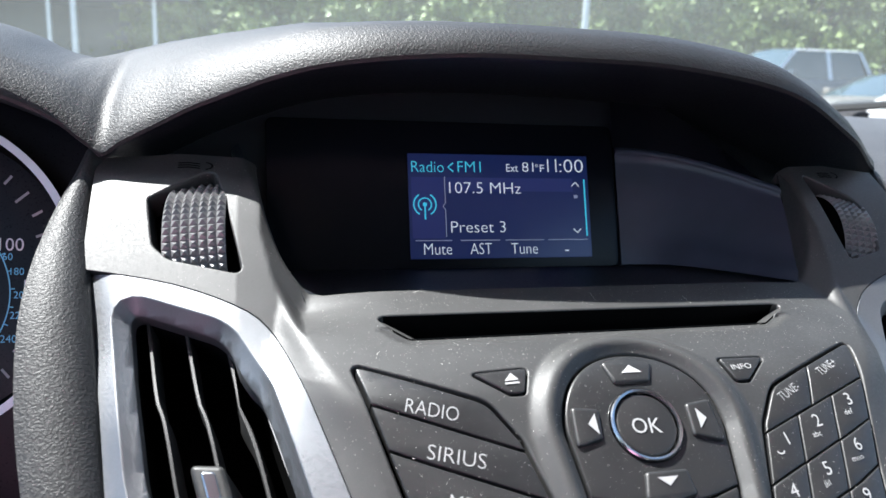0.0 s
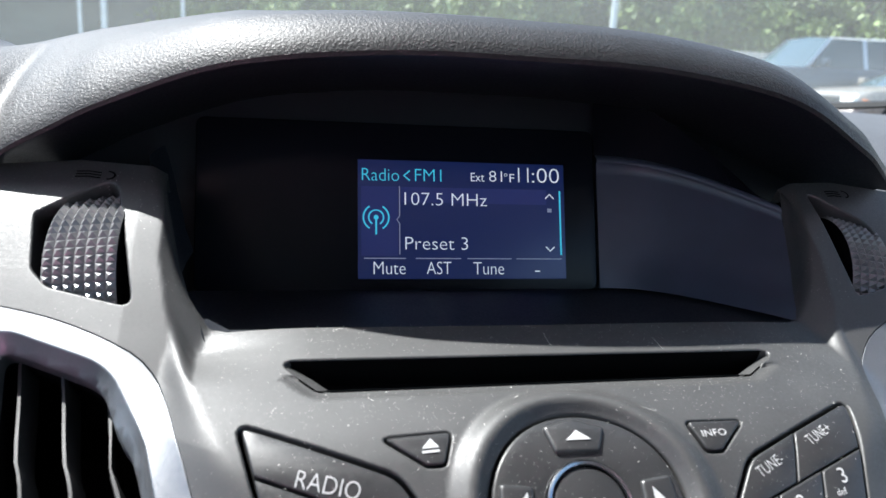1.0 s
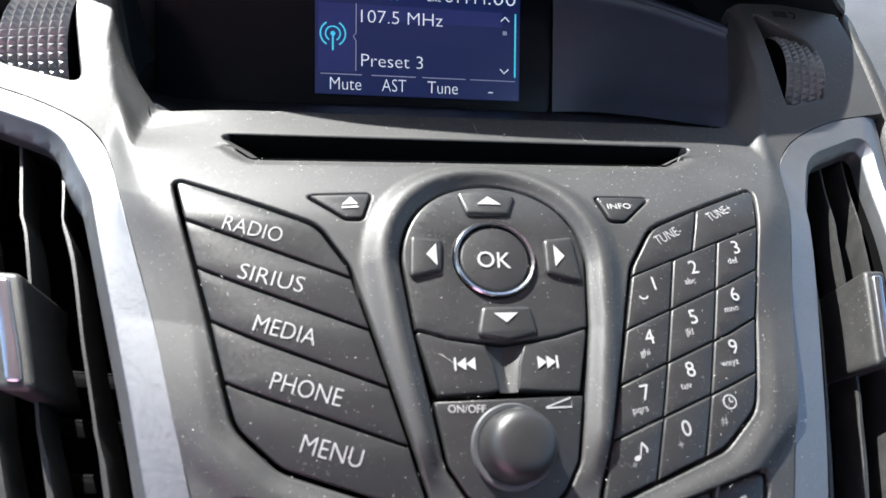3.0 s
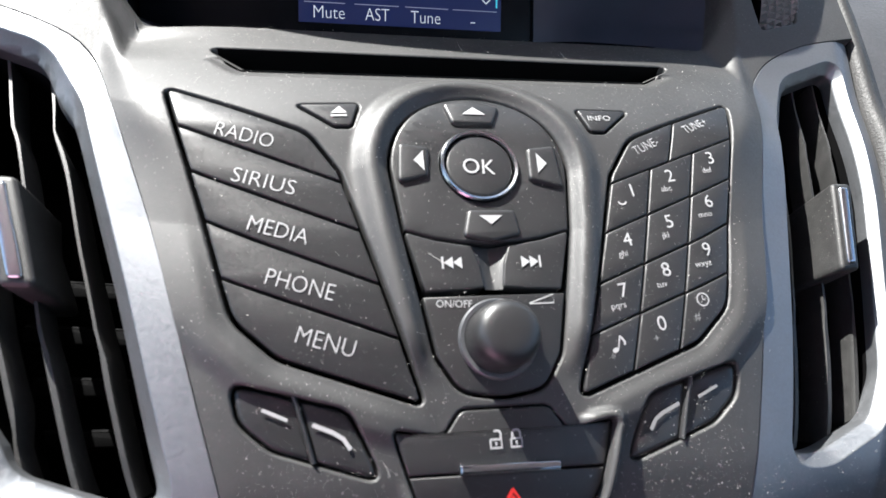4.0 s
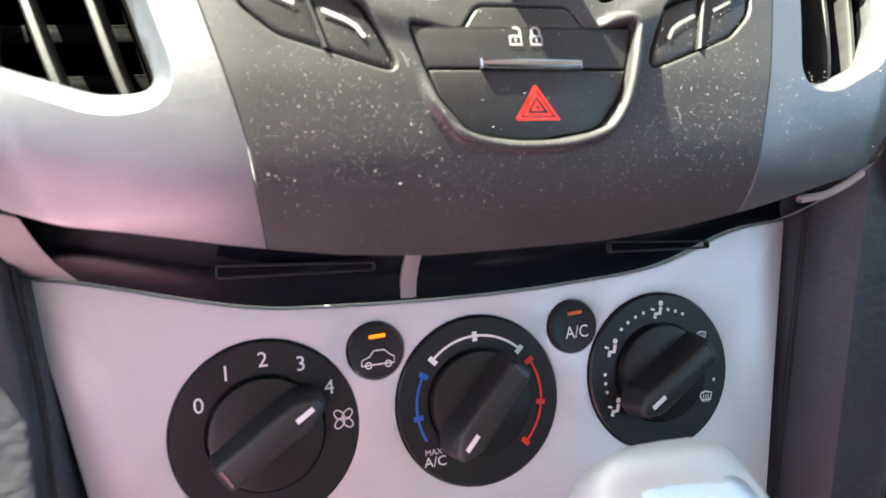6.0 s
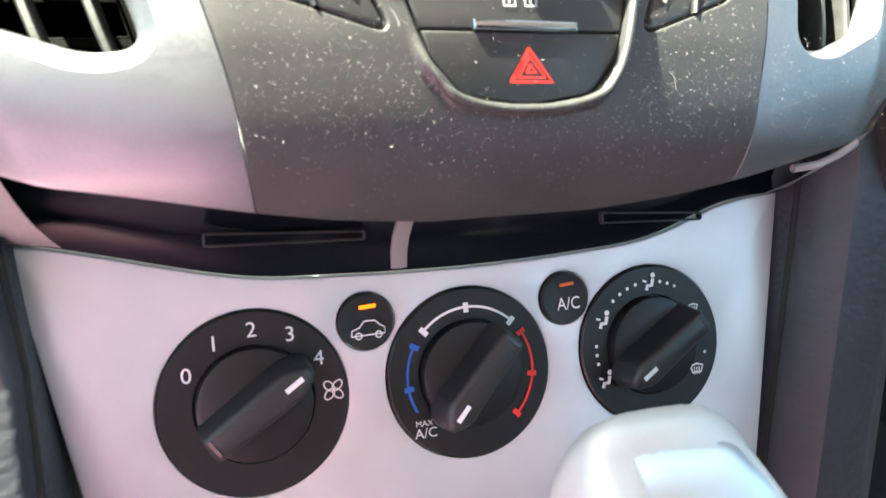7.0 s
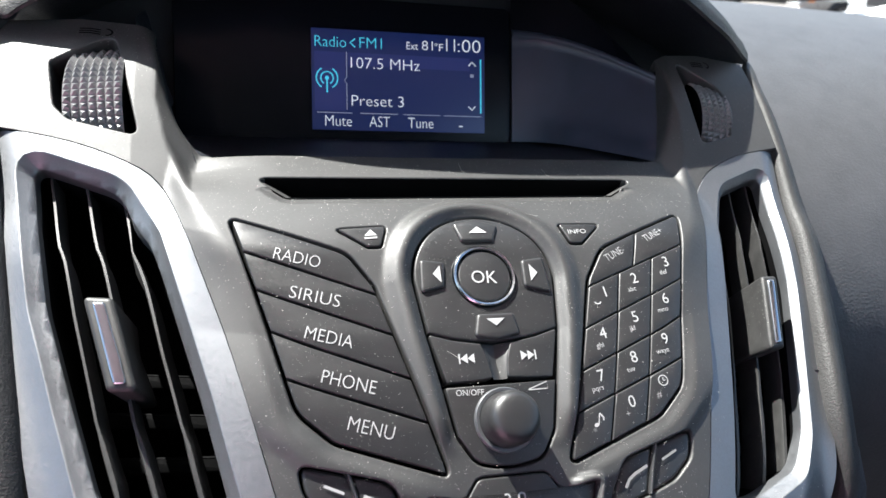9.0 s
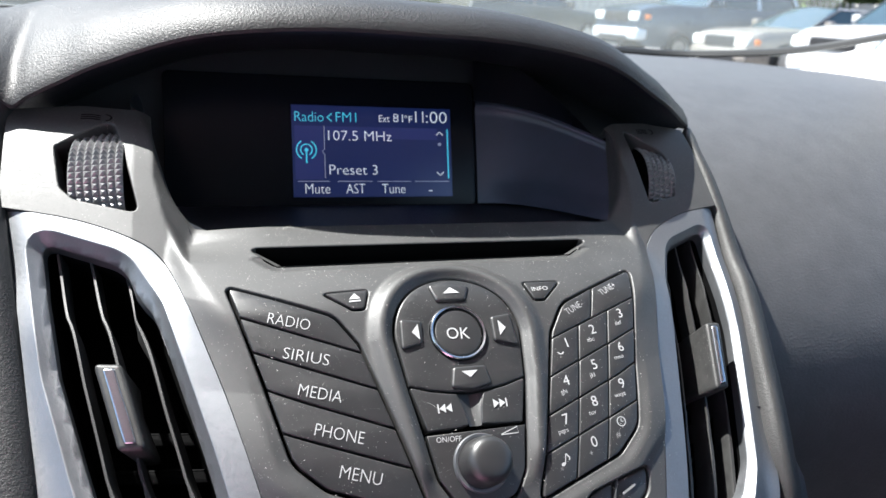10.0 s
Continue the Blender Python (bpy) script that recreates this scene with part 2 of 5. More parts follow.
def slab(outline, w0, w1, bevel=0.0004, holes=(), hole_depth=None, hole_bevel=0.0004, steps=3, back=False, chamfer=None):
    """A plate between the levels w0 and w1 with a rounded upper edge, and holes through it, in (along, up, out)."""
    bm = bmesh.new()

    def ring(o, w):
        return [bm.verts.new((p[0], p[1], w)) for p in o]

    def skin(a, b):
        for i in range(len(a)):
            bm.faces.new((a[i - 1], a[i], b[i], b[i - 1]))

    def wall(o, inward, bev, low):
        o = o if area(o) > 0 else o[::-1]
        last = ring(o, low)
        if not inward and back:
            bm.faces.new(last[::-1])
        prof = [(bev * (1 - math.cos(a)), bev * math.sin(a) - bev) for a in (math.pi / 2 * k / steps for k in range(steps + 1))]
        if inward and chamfer:
            cw, cd = chamfer
            prof = [(0, -cd - .001), (cw * .04, -cd), (cw * .5, -cd * .56), (cw * .9, -cd * .13), (cw * .97, -cd * .045), (cw * 1.06, -cd * .008), (cw * 1.14, 0)]
        for din, dup in prof:
            r = ring(grown(o, din if inward else -din) if din else o, w1 + dup)
            skin(last, r) if not inward else skin(last[::-1], r[::-1])
            last = r
        return last

    loops = [wall(outline, False, bevel, w0)]
    for h in holes:
        loops.append(wall(h, True, hole_bevel, w0 if hole_depth is None else w1 - hole_depth))
    if len(loops) == 1:
        bm.faces.new(loops[0])
    else:
        edges = []
        for lp in loops:
            edges += [bm.edges.get((lp[i - 1], lp[i])) for i in range(len(lp))]
        made = bmesh.ops.triangle_fill(bm, use_beauty=True, use_dissolve=False, edges=edges, normal=(0, 0, 1))
        for f in made["geom"]:
            if isinstance(f, bmesh.types.BMFace) and f.normal.z < 0:
                f.normal_flip()
    return bm


def cut(bm, step, axes=(1,)):
    """Cuts a flat mesh along lines a step apart, so that it can bend."""
    for axis in axes:
        vals = [v.co[axis] for v in bm.verts]
        lo, hi = min(vals), max(vals)
        for k in range(math.floor(lo / step) + 1, math.ceil(hi / step)):
            at, no = Vector((0, 0, 0)), Vector((0, 0, 0))
            at[axis], no[axis] = k * step, 1
            bmesh.ops.bisect_plane(bm, geom=bm.verts[:] + bm.edges[:] + bm.faces[:], dist=1e-7, plane_co=at, plane_no=no)
    return bm


def bent(bm, mapping, relief=None):
    co = np.array([v.co[:] for v in bm.verts])
    if relief is not None:
        co[:, 2] += relief(co[:, 0], co[:, 1]) * np.clip((co[:, 2] + .010) / .0065, 0, 1)
    for v, p in zip(bm.verts, mapping(co)):
        v.co = p
    return bm


def part(name, bm, mat, parent=None, label="", smooth_angle=35, kind=""):
    """Links a bmesh as one mesh object under a thing or a part."""
    me = bpy.data.meshes.new(name)
    bm.normal_update()
    bm.to_mesh(me)
    bm.free()
    me.materials.append(mat)
    if len(me.polygons):
        me.polygons.foreach_set("use_smooth", [True] * len(me.polygons))
        me.set_sharp_from_angle(angle=radians(smooth_angle))
    ob = new(name, me)
    if parent:
        ob.parent = parent
        if parent.type == "EMPTY":
            ob.matrix_parent_inverse = Matrix.Translation(parent.location).inverted()
    return tagged(ob, label=label, kind=kind)


def dressed(name, bm, mat, parent, label, relief):
    """A part on the console's face whose front takes its shading from the true surface."""
    co = np.array([v.co[:] for v in bm.verts])
    front = co[:, 2] > -1e-4
    bent(bm, face, relief)
    bm.normal_update()
    normals = np.array([v.normal[:] for v in bm.verts])
    u, s, e = co[:, 0], co[:, 1], .0006

    def at(a, b):
        return face(np.stack([a, b, relief(a, b)], -1))
    n = np.cross(at(u + e, s) - at(u - e, s), at(u, s + e) - at(u, s - e))
    n /= np.linalg.norm(n, axis=1)[:, None]
    normals[front] = n[front]
    ob = part(name, bm, mat, parent, label, smooth_angle=180)
    ob.data.normals_split_custom_set_from_vertices([tuple(v) for v in normals])
    return ob


def thing(name, at, label, category, group="", kind=""):
    """A thing that its parts hang on, with its base at a place."""
    ob = new(name)
    ob.location = at
    return tagged(ob, label, category, group, kind)


def joined(*bms):
    out = bmesh.new()
    for b in bms:
        me = bpy.data.meshes.new("piece")
        b.to_mesh(me)
        b.free()
        out.from_mesh(me)
        bpy.data.meshes.remove(me)
    return out


def box(x0, y0, z0, x1, y1, z1, bevel=0.0, segments=2):
    bm = bmesh.new()
    bmesh.ops.create_cube(bm, size=1)
    for v in bm.verts:
        v.co = ((x0 + x1) / 2 + v.co.x * (x1 - x0), (y0 + y1) / 2 + v.co.y * (y1 - y0), (z0 + z1) / 2 + v.co.z * (z1 - z0))
    if bevel:
        bmesh.ops.bevel(bm, geom=bm.edges[:], offset=bevel, segments=segments, affect="EDGES", profile=0.5)
    return bm


def grid(rows, closed=False):
    """A skin over rows of points."""
    bm = bmesh.new()
    vs = [[bm.verts.new(p) for p in r] for r in rows]
    for a, b in zip(vs, vs[1:]):
        for i in range(0 if closed else 1, len(a)):
            bm.faces.new((a[i - 1], a[i], b[i], b[i - 1]))
    return bm


def revolved(profile, n=40):
    """A turned body: profile rows of (radius, height), in (along, up, out)."""
    rows = [[(r * math.cos(2 * math.pi * k / n), r * math.sin(2 * math.pi * k / n), h) for k in range(n)] for r, h in profile]
    bm = grid(rows, closed=True)
    bmesh.ops.remove_doubles(bm, verts=bm.verts[:], dist=1e-6)
    bmesh.ops.recalc_face_normals(bm, faces=bm.faces[:])
    return bm


def moved(bm, x=0, y=0, z=0, turn=0.0, sx=1.0, sy=1.0):
    bmesh.ops.transform(bm, verts=bm.verts[:], matrix=Matrix.Translation((x, y, z)) @ Matrix.Rotation(radians(turn), 4, "Z") @ Matrix.Diagonal((sx, sy, 1, 1)))
    return bm


def line(points, width, w=0.0):
    """A flat stroke along points in (along, up)."""
    p = [np.array(q[:2], float) for q in points]
    left, right = [], []
    for i, q in enumerate(p):
        d = p[min(i + 1, len(p) - 1)] - p[max(i - 1, 0)]
        d = d / np.linalg.norm(d)
        nrm = np.array((-d[1], d[0])) * width / 2
        left.append((*(q + nrm), w))
        right.append((*(q - nrm), w))
    return grid([right, left])


def poly(points, w=0.0):
    bm = bmesh.new()
    o = points if area(points) > 0 else points[::-1]
    bm.faces.new([bm.verts.new((p[0], p[1], w)) for p in o])
    return bm


def arc(x, y, r, a0, a1, n=24):
    return [(x + r * math.cos(radians(a0 + (a1 - a0) * k / n)), y + r * math.sin(radians(a0 + (a1 - a0) * k / n))) for k in range(n + 1)]


def lettering(body, x, y, cap, width=None, turn=0.0, w=0.0, align="LEFT", bold=0.0):
    """Flat letters in the built-in font, with that height of capitals and, where given, that length, in (along, up, out)."""
    cu = bpy.data.curves.new("letters", "FONT")
    cu.body, cu.size, cu.offset, cu.resolution_u = body, 1.0, bold, 3
    ob = bpy.data.objects.new("letters", cu)
    scene.collection.objects.link(ob)
    me = bpy.data.meshes.new_from_object(ob.evaluated_get(bpy.context.evaluated_depsgraph_get()))
    bpy.data.objects.remove(ob)
    bpy.data.curves.remove(cu)
    bm = bmesh.new()
    bm.from_mesh(me)
    bpy.data.meshes.remove(me)
    xs = [v.co.x for v in bm.verts]
    x0, x1 = min(xs), max(xs)
    k = cap / 0.69
    kx = width / (x1 - x0) if width else k
    shift = {"LEFT": 0, "CENTER": (x1 - x0) / 2}[align]
    for v in bm.verts:
        v.co = ((v.co.x - x0 - shift) * kx, v.co.y * k, 0)
    moved(bm, x, y, w, turn)
    return bm


# ---- the console's front ----
def clipped(outline, a, b):
    """The part of an outline to the left of the line from a to b."""
    a, b = np.array(a), np.array(b)
    nrm = np.array((-(b - a)[1], (b - a)[0]))
    side = [float((np.array(p) - a) @ nrm) for p in outline]
    out = []
    for i in range(len(outline)):
        p, q, f, g = np.array(outline[i - 1]), np.array(outline[i]), side[i - 1], side[i]
        if (f < 0) != (g < 0):
            out.append(tuple(p + (q - p) * f / (f - g)))
        if g >= 0:
            out.append(tuple(q))
    return out


def tidy(outline, least=0.0003):
    out = []
    for p in outline:
        if not out or math.dist(p, out[-1]) > least:
            out.append(p)
    return out[:-1] if math.dist(out[0], out[-1]) < least else out


def distance_to(outline, u, s):
    """Distance outside an outline (0 within it)."""
    p = np.stack([u, s], -1)
    best = np.full(len(p), 9.0)
    inside = np.zeros(len(p), bool)
    o = np.array(outline)
    for a, b in zip(np.roll(o, 1, 0), o):
        d = b - a
        t = np.clip(((p - a) @ d) / max(d @ d, 1e-12), 0, 1)
        best = np.minimum(best, np.linalg.norm(p - a - t[:, None] * d, axis=1))
        cross = ((a[1] > s) != (b[1] > s)) & (u < (b[0] - a[0]) * (s - a[1]) / (b[1] - a[1] + 1e-15) + a[0])
        inside ^= cross
    return np.where(inside, 0, best)


def whole(half):
    """A closed outline from its right half, given from the bottom to the top."""
    return half + [(-a, b) for a, b in reversed(half) if abs(a) > 1e-6]


GROUP_LEFT = rounded(mm((-92, 28), (-51, 10.5), (-42.3, -2.5), (-22.3, -70.2), (-60, -56.5), (-71.5, -46), (-75, -34)), [.002, .012, .010, .0015, .012, .012, .02])
GROUP_RIGHT = mirror(GROUP_LEFT)
POD = arc(0, -.001, .0272, 0, 180, 36) + rounded(mm((-27.2, -1), (-24.6, -21), (-17.9, -58), (-12, -67.2), (0, -69.5), (12, -67.2), (17.4, -58), (24.8, -21), (27.2, -1)), [0, .02, .008, .008, .03, .008, .008, .02, 0])[1:-1]
EJECT = rounded(mm((-54.5, 21.6), (-35, 22.8), (-38, 13), (-43, 13)), [.001, .0015, .002, .002])
INFO = rounded(mm((35, 22.8), (53.5, 22.6), (43, 13), (38, 13)), [.0015, .001, .002, .002])
PHONE_LEFT = rounded(mm((-72.3, -62), (-42, -70.6), (-33.5, -89.5), (-62, -79.6), (-70, -72.5)), [.003, .008, .0025, .012, .008])
PHONE_RIGHT = mirror(PHONE_LEFT)
HAZARD = rounded(mm((-31, -76.3), (-17.5, -79), (-12.5, -72), (12.5, -72), (17.5, -79), (31, -76.3), (25, -96), (18, -104.5), (0, -107), (-18, -104.5), (-25, -96)),
                 [.0015, .004, .004, .004, .004, .0015, .01, .006, .03, .006, .01])
SLOT = rounded(mm((-83, 53.0), (83, 53.0), (67, 42.0), (-71, 40.4)), [.003, .003, .005, .005])
WHEEL_LEFT = rounded(mm((-159.3, 93.5), (-137, 113.5), (-125.6, 60.4), (-150.5, 66), (-156, 72)), [.003, .004, .003, .006, .006])
WHEEL_RIGHT = rounded(mm((131.3, 117), (129.0, 62.4), (149.8, 67.2), (153.6, 80), (154.6, 95)), [.003, .002, .003, .008, .010])
SEAM = [tuple(p) for p in catmull(mm((67.4, -131.5), (69.5, -115), (71.5, -100), (80, -67.5), (91, -29), (102.5, 5), (107.3, 18.5), (113, 31), (124, 45), (148, 55.5), (178, 60.6)), 4)]
half = mm((0, -139.5), (24, -139.5), (49, -135.8)) + SEAM + mm((179.5, 118), (150, 124), (118, 122), (110.5, 92), (103, 72), (98, 69.3), (0, 69))
FASCIA = whole(half)


def fascia_relief(u, s):
    pod = distance_to(POD, u, s)
    collar = 0.0030 * smooth(pod, .0006, .0050) * (1 - smooth(pod, .0056, .0125)) * (1 - smooth(-s, .05, .066))
    dish = np.minimum(distance_to(GROUP_LEFT, u, s), distance_to(GROUP_RIGHT, u, s))
    outer = smooth(np.abs(u) - np.interp(-s, [.03, .07], [.070, .030]), -.012, .006)
    rim = 0.0017 * smooth(dish, .0005, .0065) * smooth(-s, .0, .045) * outer * (1 - smooth(dish, .0085, .0150) * smooth(-s, .045, .06))
    haz = distance_to(HAZARD, u, s)
    lip = 0.0024 * (1 - smooth(haz, .0018, .0036)) * np.maximum(smooth(-s, .088, .100), smooth(u, .020, .024))
    slot = distance_to(SLOT, u, s)
    dip = -0.0012 * (1 - smooth(slot, .0005, .005)) * (s < .046)
    x, a, b = np.abs(u), np.interp(s, FACET, INNER), np.interp(s, FACET, OUTER)
    groove = -np.where(u < 0, .0034, .0020) * smooth(s, .042, .062) * (1 - .45 * smooth(s, .060, .070)) * np.where(x < a, np.clip(1 - (a - x) / .034, 0, 1) ** 2, np.clip((b - x) / (b - a), 0, 1))
    inside = np.abs(u) - np.interp(s, [.072, .092, .122], [.103, .1105, .118])
    fall = -.0055 * (1 - smooth(inside, -.001, .010)) * smooth(s, .070, .082)
    return collar + rim + lip + dip + groove + fall


console = thing("center_console", (0, -.03, .83), "dusty dark grey plastic console fascia with black radio buttons", "console")
fascia = slab(FASCIA, -.012, 0, .0005, [grown(GROUP_LEFT, .0008), grown(GROUP_RIGHT, .0008), grown(POD, .0008), grown(EJECT, .0003), grown(INFO, .0003), grown(PHONE_LEFT, .0003),
              grown(PHONE_RIGHT, .0003), grown(HAZARD, .0003), SLOT, WHEEL_LEFT, WHEEL_RIGHT], hole_bevel=.0009)
cut(fascia, .0014, (0, 1))
dressed("fascia", fascia, PLASTIC, console, "dusty dark grey grained plastic fascia", fascia_relief)
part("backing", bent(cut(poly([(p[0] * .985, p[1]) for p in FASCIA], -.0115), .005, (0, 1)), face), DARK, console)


def key(name, outline, w0=-.006, w1=.0002, bevel=.0006, mat=BUTTON, parent=None, label=""):
    o = tidy(outline)
    return part(name, bent(cut(slab(o, w0, w1, bevel, back=True), .004), face), mat, parent or console, label)


def printed(bm, parent, mat=WHITE, w=.0004, name="lettering", mapping=face):
    for v in bm.verts:
        v.co.z += w
    return part(name, bent(cut(bm, .004), mapping), mat, parent)


# the column of five source buttons
CUTS = [((-89, 13), (-43.5, -4.9)), ((-84.9, -1.9), (-37.5, -20.8)), ((-79.8, -18.1), (-33.1, -36.7)), ((-74.8, -34.6), (-27.6, -52.4))]
CUTS = [tuple(mm(*c)) for c in CUTS]
NAMES = [("RADIO", -77.3, 9.3, 16.5, -14.7), ("SIRIUS", -72.5, -5.6, 17.8, -14.7), ("MEDIA", -68.0, -20.7, 16.6, -16.0), ("PHONE", -63.3, -36.3, 18.6, -16.5), ("MENU", -55.6, -52.4, 15.7, -17.2)]
for i, (word, x, y, length, turn) in enumerate(NAMES):
    o = GROUP_LEFT
    if i > 0:
        o = clipped(o, CUTS[i - 1][1], CUTS[i - 1][0])
    if i < 4:
        o = clipped(o, CUTS[i][0], CUTS[i][1])
    b = key("source_button", grown(tidy(o), -.0005), label="black plastic button with a white printed word")
    printed(lettering(word, x / 1000, y / 1000, .0047, length / 1000, turn, bold=-.014), b)
# the telephone keypad
ROWS = [((40.7, -5.8), (90.5, 12.9)), ((36.7, -22.3), (85.8, -2.6)), ((31.7, -38.5), (79.8, -19.6)), ((28.1, -53.1), (74.3, -36.1))]
ROWS = [tuple(mm(*c)) for c in ROWS]
COLUMNS = [tuple(mm(*c)) for c in (((55.6, -1.1), (39.2, -62.4)), ((71.7, 4.7), (54.2, -57.5)))]
top = clipped(GROUP_RIGHT, *ROWS[0])
split = mm((69.4, 22), (65.4, 9.8))
for o, word, x, y, length in ((clipped(top, split[1], split[0]), "TUNE-", 51.4, 4.4, 11.5), (clipped(top, *split), "TUNE+", 71, 12.9, 12)):
    b = key("tune_button", grown(tidy(o), -.0003))
    printed(lettering(word, x / 1000 + .0008, y / 1000 + .0003, .0031, length / 1000 * .85, 25, bold=-.008), b)
DIGITS = [["1", "2", "3"], ["4", "5", "6"], ["7", "8", "9"], ["", "0", ""]]
SMALL = [["", "abc", "def"], ["ghi", "jkl", "mno"], ["pqrs", "tuv", "wxyz"], ["*", "+", "#"]]
PLACE = [[(48.1, -8.1), (62.2, -2.8), (78.1, 4.0)], [(43.3, -24.7), (58.3, -18.8), (73.5, -11.8)], [(39.1, -40.6), (53.9, -34.5), (68.9, -28.2)], [(35.5, -56), (49.5, -50.8), (63.5, -44.8)]]
for r in range(4):
    for c in range(3):
        o = clipped(GROUP_RIGHT, ROWS[r][1], ROWS[r][0])
        if r < 3:
            o = clipped(o, *ROWS[r + 1])
        if c > 0:
            o = clipped(o, *COLUMNS[c - 1])
        if c < 2:
            o = clipped(o, COLUMNS[c][1], COLUMNS[c][0])
        b = key("keypad_button", grown(tidy(o), -.0003), w1=.0003 + .0001 * (r % 2))
        x, y = PLACE[r][c]
        if DIGITS[r][c]:
            printed(lettering(DIGITS[r][c], x / 1000, (y - 2.0) / 1000, .0043, None, 8, align="CENTER"), b, w=.0005)
        if SMALL[r][c]:
            printed(lettering(SMALL[r][c], (x - 2.4) / 1000, (y - 5.4) / 1000, .0019 if r < 3 else .0024, None, 8, align="CENTER"), b, GREY_PRINT if r == 3 else WHITE, w=.0005)
        if (r, c) == (0, 0):
            printed(line(arc(.0438, -.0115, .0014, 200, 340, 8), .0005), b, w=.0005)
        if (r, c) == (3, 0):
            note = joined(poly(ellipse(.0338, -.0580, .0010, .0007, 12, .4)), line(mm((34.6, -58), (35.5, -54)), .0004), line(mm((35.5, -54), (36.9, -55.6), (36.7, -56.6)), .0006))
            printed(note, b, w=.0005)
        if (r, c) == (3, 2):
            clock = joined(line(arc(.0637, -.0440, .0019, 0, 360, 20), .0004), line(mm((63.7, -42.8), (63.7, -44), (64.6, -44)), .0004))
            printed(clock, b, w=.0005)
# small buttons beside the pod
b = key("eject_button", grown(EJECT, -.0002), w1=.0006)
printed(joined(poly(mm((-44, 17.6), (-39.2, 17.9), (-41.4, 20.6))), line(mm((-44, 16.6), (-39.2, 16.9)), .0007)), b, w=.0009)
b = key("info_button", grown(INFO, -.0002), w1=.0006)
printed(lettering("INFO", .0382, .0172, .0021, .0078, 2), b, w=.0009)

# the round pad with its arrows
PAD_ARC = mm((-27, -20.6), (-16, -23.6), (-8, -24.9), (0, -25.4), (8, -24.9), (16, -23.6), (27, -20.6))
o = POD
for p, q in zip(PAD_ARC, PAD_ARC[1:]):
    o = clipped(o, p, q)
pad = slab(tidy(o), -.006, .0004, .0008, [ellipse(-.0002, 0, .0123, n=36)], hole_bevel=.0005)
pad = part("direction_pad", bent(cut(pad, .003), face), BUTTON, console, "black plastic direction pad with white arrows")
TIPS = [("arrow_key", mm((-9.5, 22.6), (-7.4, 14.2), (5.6, 14.2), (9, 21.6), (0, 25)), mm((-3.8, 17.6), (3.6, 17.6), (-.1, 20.6))),
        ("arrow_key", mm((-25.6, -6.5), (-16.2, -4), (-15.2, 6), (-24.6, 7.2)), mm((-17.4, -2.6), (-17.4, 4.4), (-20.4, 1))),
        ("arrow_key", mm((25.4, -8), (14.6, -5), (15.2, 6), (24.4, 7.2)), mm((17.6, -3), (17.8, 4), (20.8, .4))),
        ("arrow_key", mm((-7.8, -23.6), (-5.6, -15), (8.6, -15), (9.8, -23.2), (1, -25.2)), mm((-2.6, -17.2), (4.4, -17.2), (.9, -20)))]
for name, o, tip in TIPS:
    k = part(name, bent(cut(slab(rounded(o, .0016), 0, .0016, .0011), .003), face), BUTTON, pad)
    printed(poly(tip), k, w=.0019)
ring = revolved([(.0121, -.004), (.0121, .0012), (.0117, .0017), (.0110, .0014), (.0107, .0006)])
part("ok_ring", bent(moved(ring, -.0002, 0), face), CHROME, console, "thin chrome ring")
b = key("ok_button", ellipse(-.0002, 0, .0106, n=36), w1=.0008, bevel=.0012)
printed(lettering("OK", -.0056, -.0027, .0050, .0100, -3), b, w=.0011)
# track keys, wedge and volume plate
for side in (-1, 1):
    o = [(side * a, s) for a, s in mm((24.6, -21.6), (16, -24.2), (8, -25.6), (5.6, -25.9), (3.6, -31.5), (2.6, -38.6), (10, -39.3), (19.9, -39.6))]
    b = key("track_button", rounded(o if side < 0 else o[::-1], .0008), w1=.0002)
    x = side * 0.0112
    mark = joined(*(poly(mm(*((x * 1000 + side * (k - 2.4), -29.4), (x * 1000 + side * (k - 2.4), -33), (x * 1000 + side * (k + .2), -31.2)))) for k in (0, 2.6)),
                  line([(x + side * .0032, -.0294), (x + side * .0032, -.033)], .0006))
    printed(mark, b, w=.0005)
valley = [[(x * wide, y, -.0004 - .0024 * (1 - abs(x)) ** .7 * deep) for x in np.linspace(-1, 1, 11)] for y, wide, deep in ((-.0258, .0058, 1.0), (-.029, .0046, .9), (-.0325, .0035, .8), (-.0362, .0029, .55), (-.0392, .0026, .2))]
part("valley", bent(grid(valley), face), BUTTON, console, "black hollow between the track keys")
o = clipped(POD, mm((20, -40.6))[0], mm((-20, -40.9))[0])
plate = key("volume_plate", grown(tidy(o), -.0002), w1=.0002, label="black plate round the volume knob")
printed(lettering("ON/OFF", -.0172, -.0441, .0021, .0102, -2), plate)
printed(line(mm((9.8, -43.6), (17, -41.2), (17, -43.7), (9.8, -43.8), (9.8, -43.6)), .0004), plate)


def upright(bm, u, s, lift=0.0):
    """Sets a body made round the origin onto the console's face at (u, s), standing square to it."""
    p = face([(u, s, 0), (u, s, .01), (u + .004, s, 0)])
    n = (p[1] - p[0]) / np.linalg.norm(p[1] - p[0])
    r = (p[2] - p[0]) / np.linalg.norm(p[2] - p[0])
    up = np.cross(n, r)
    m = Matrix((r, up, n)).transposed().to_4x4()
    bmesh.ops.transform(bm, verts=bm.verts[:], matrix=Matrix.Translation(p[0] + n * lift) @ m)
    return bm


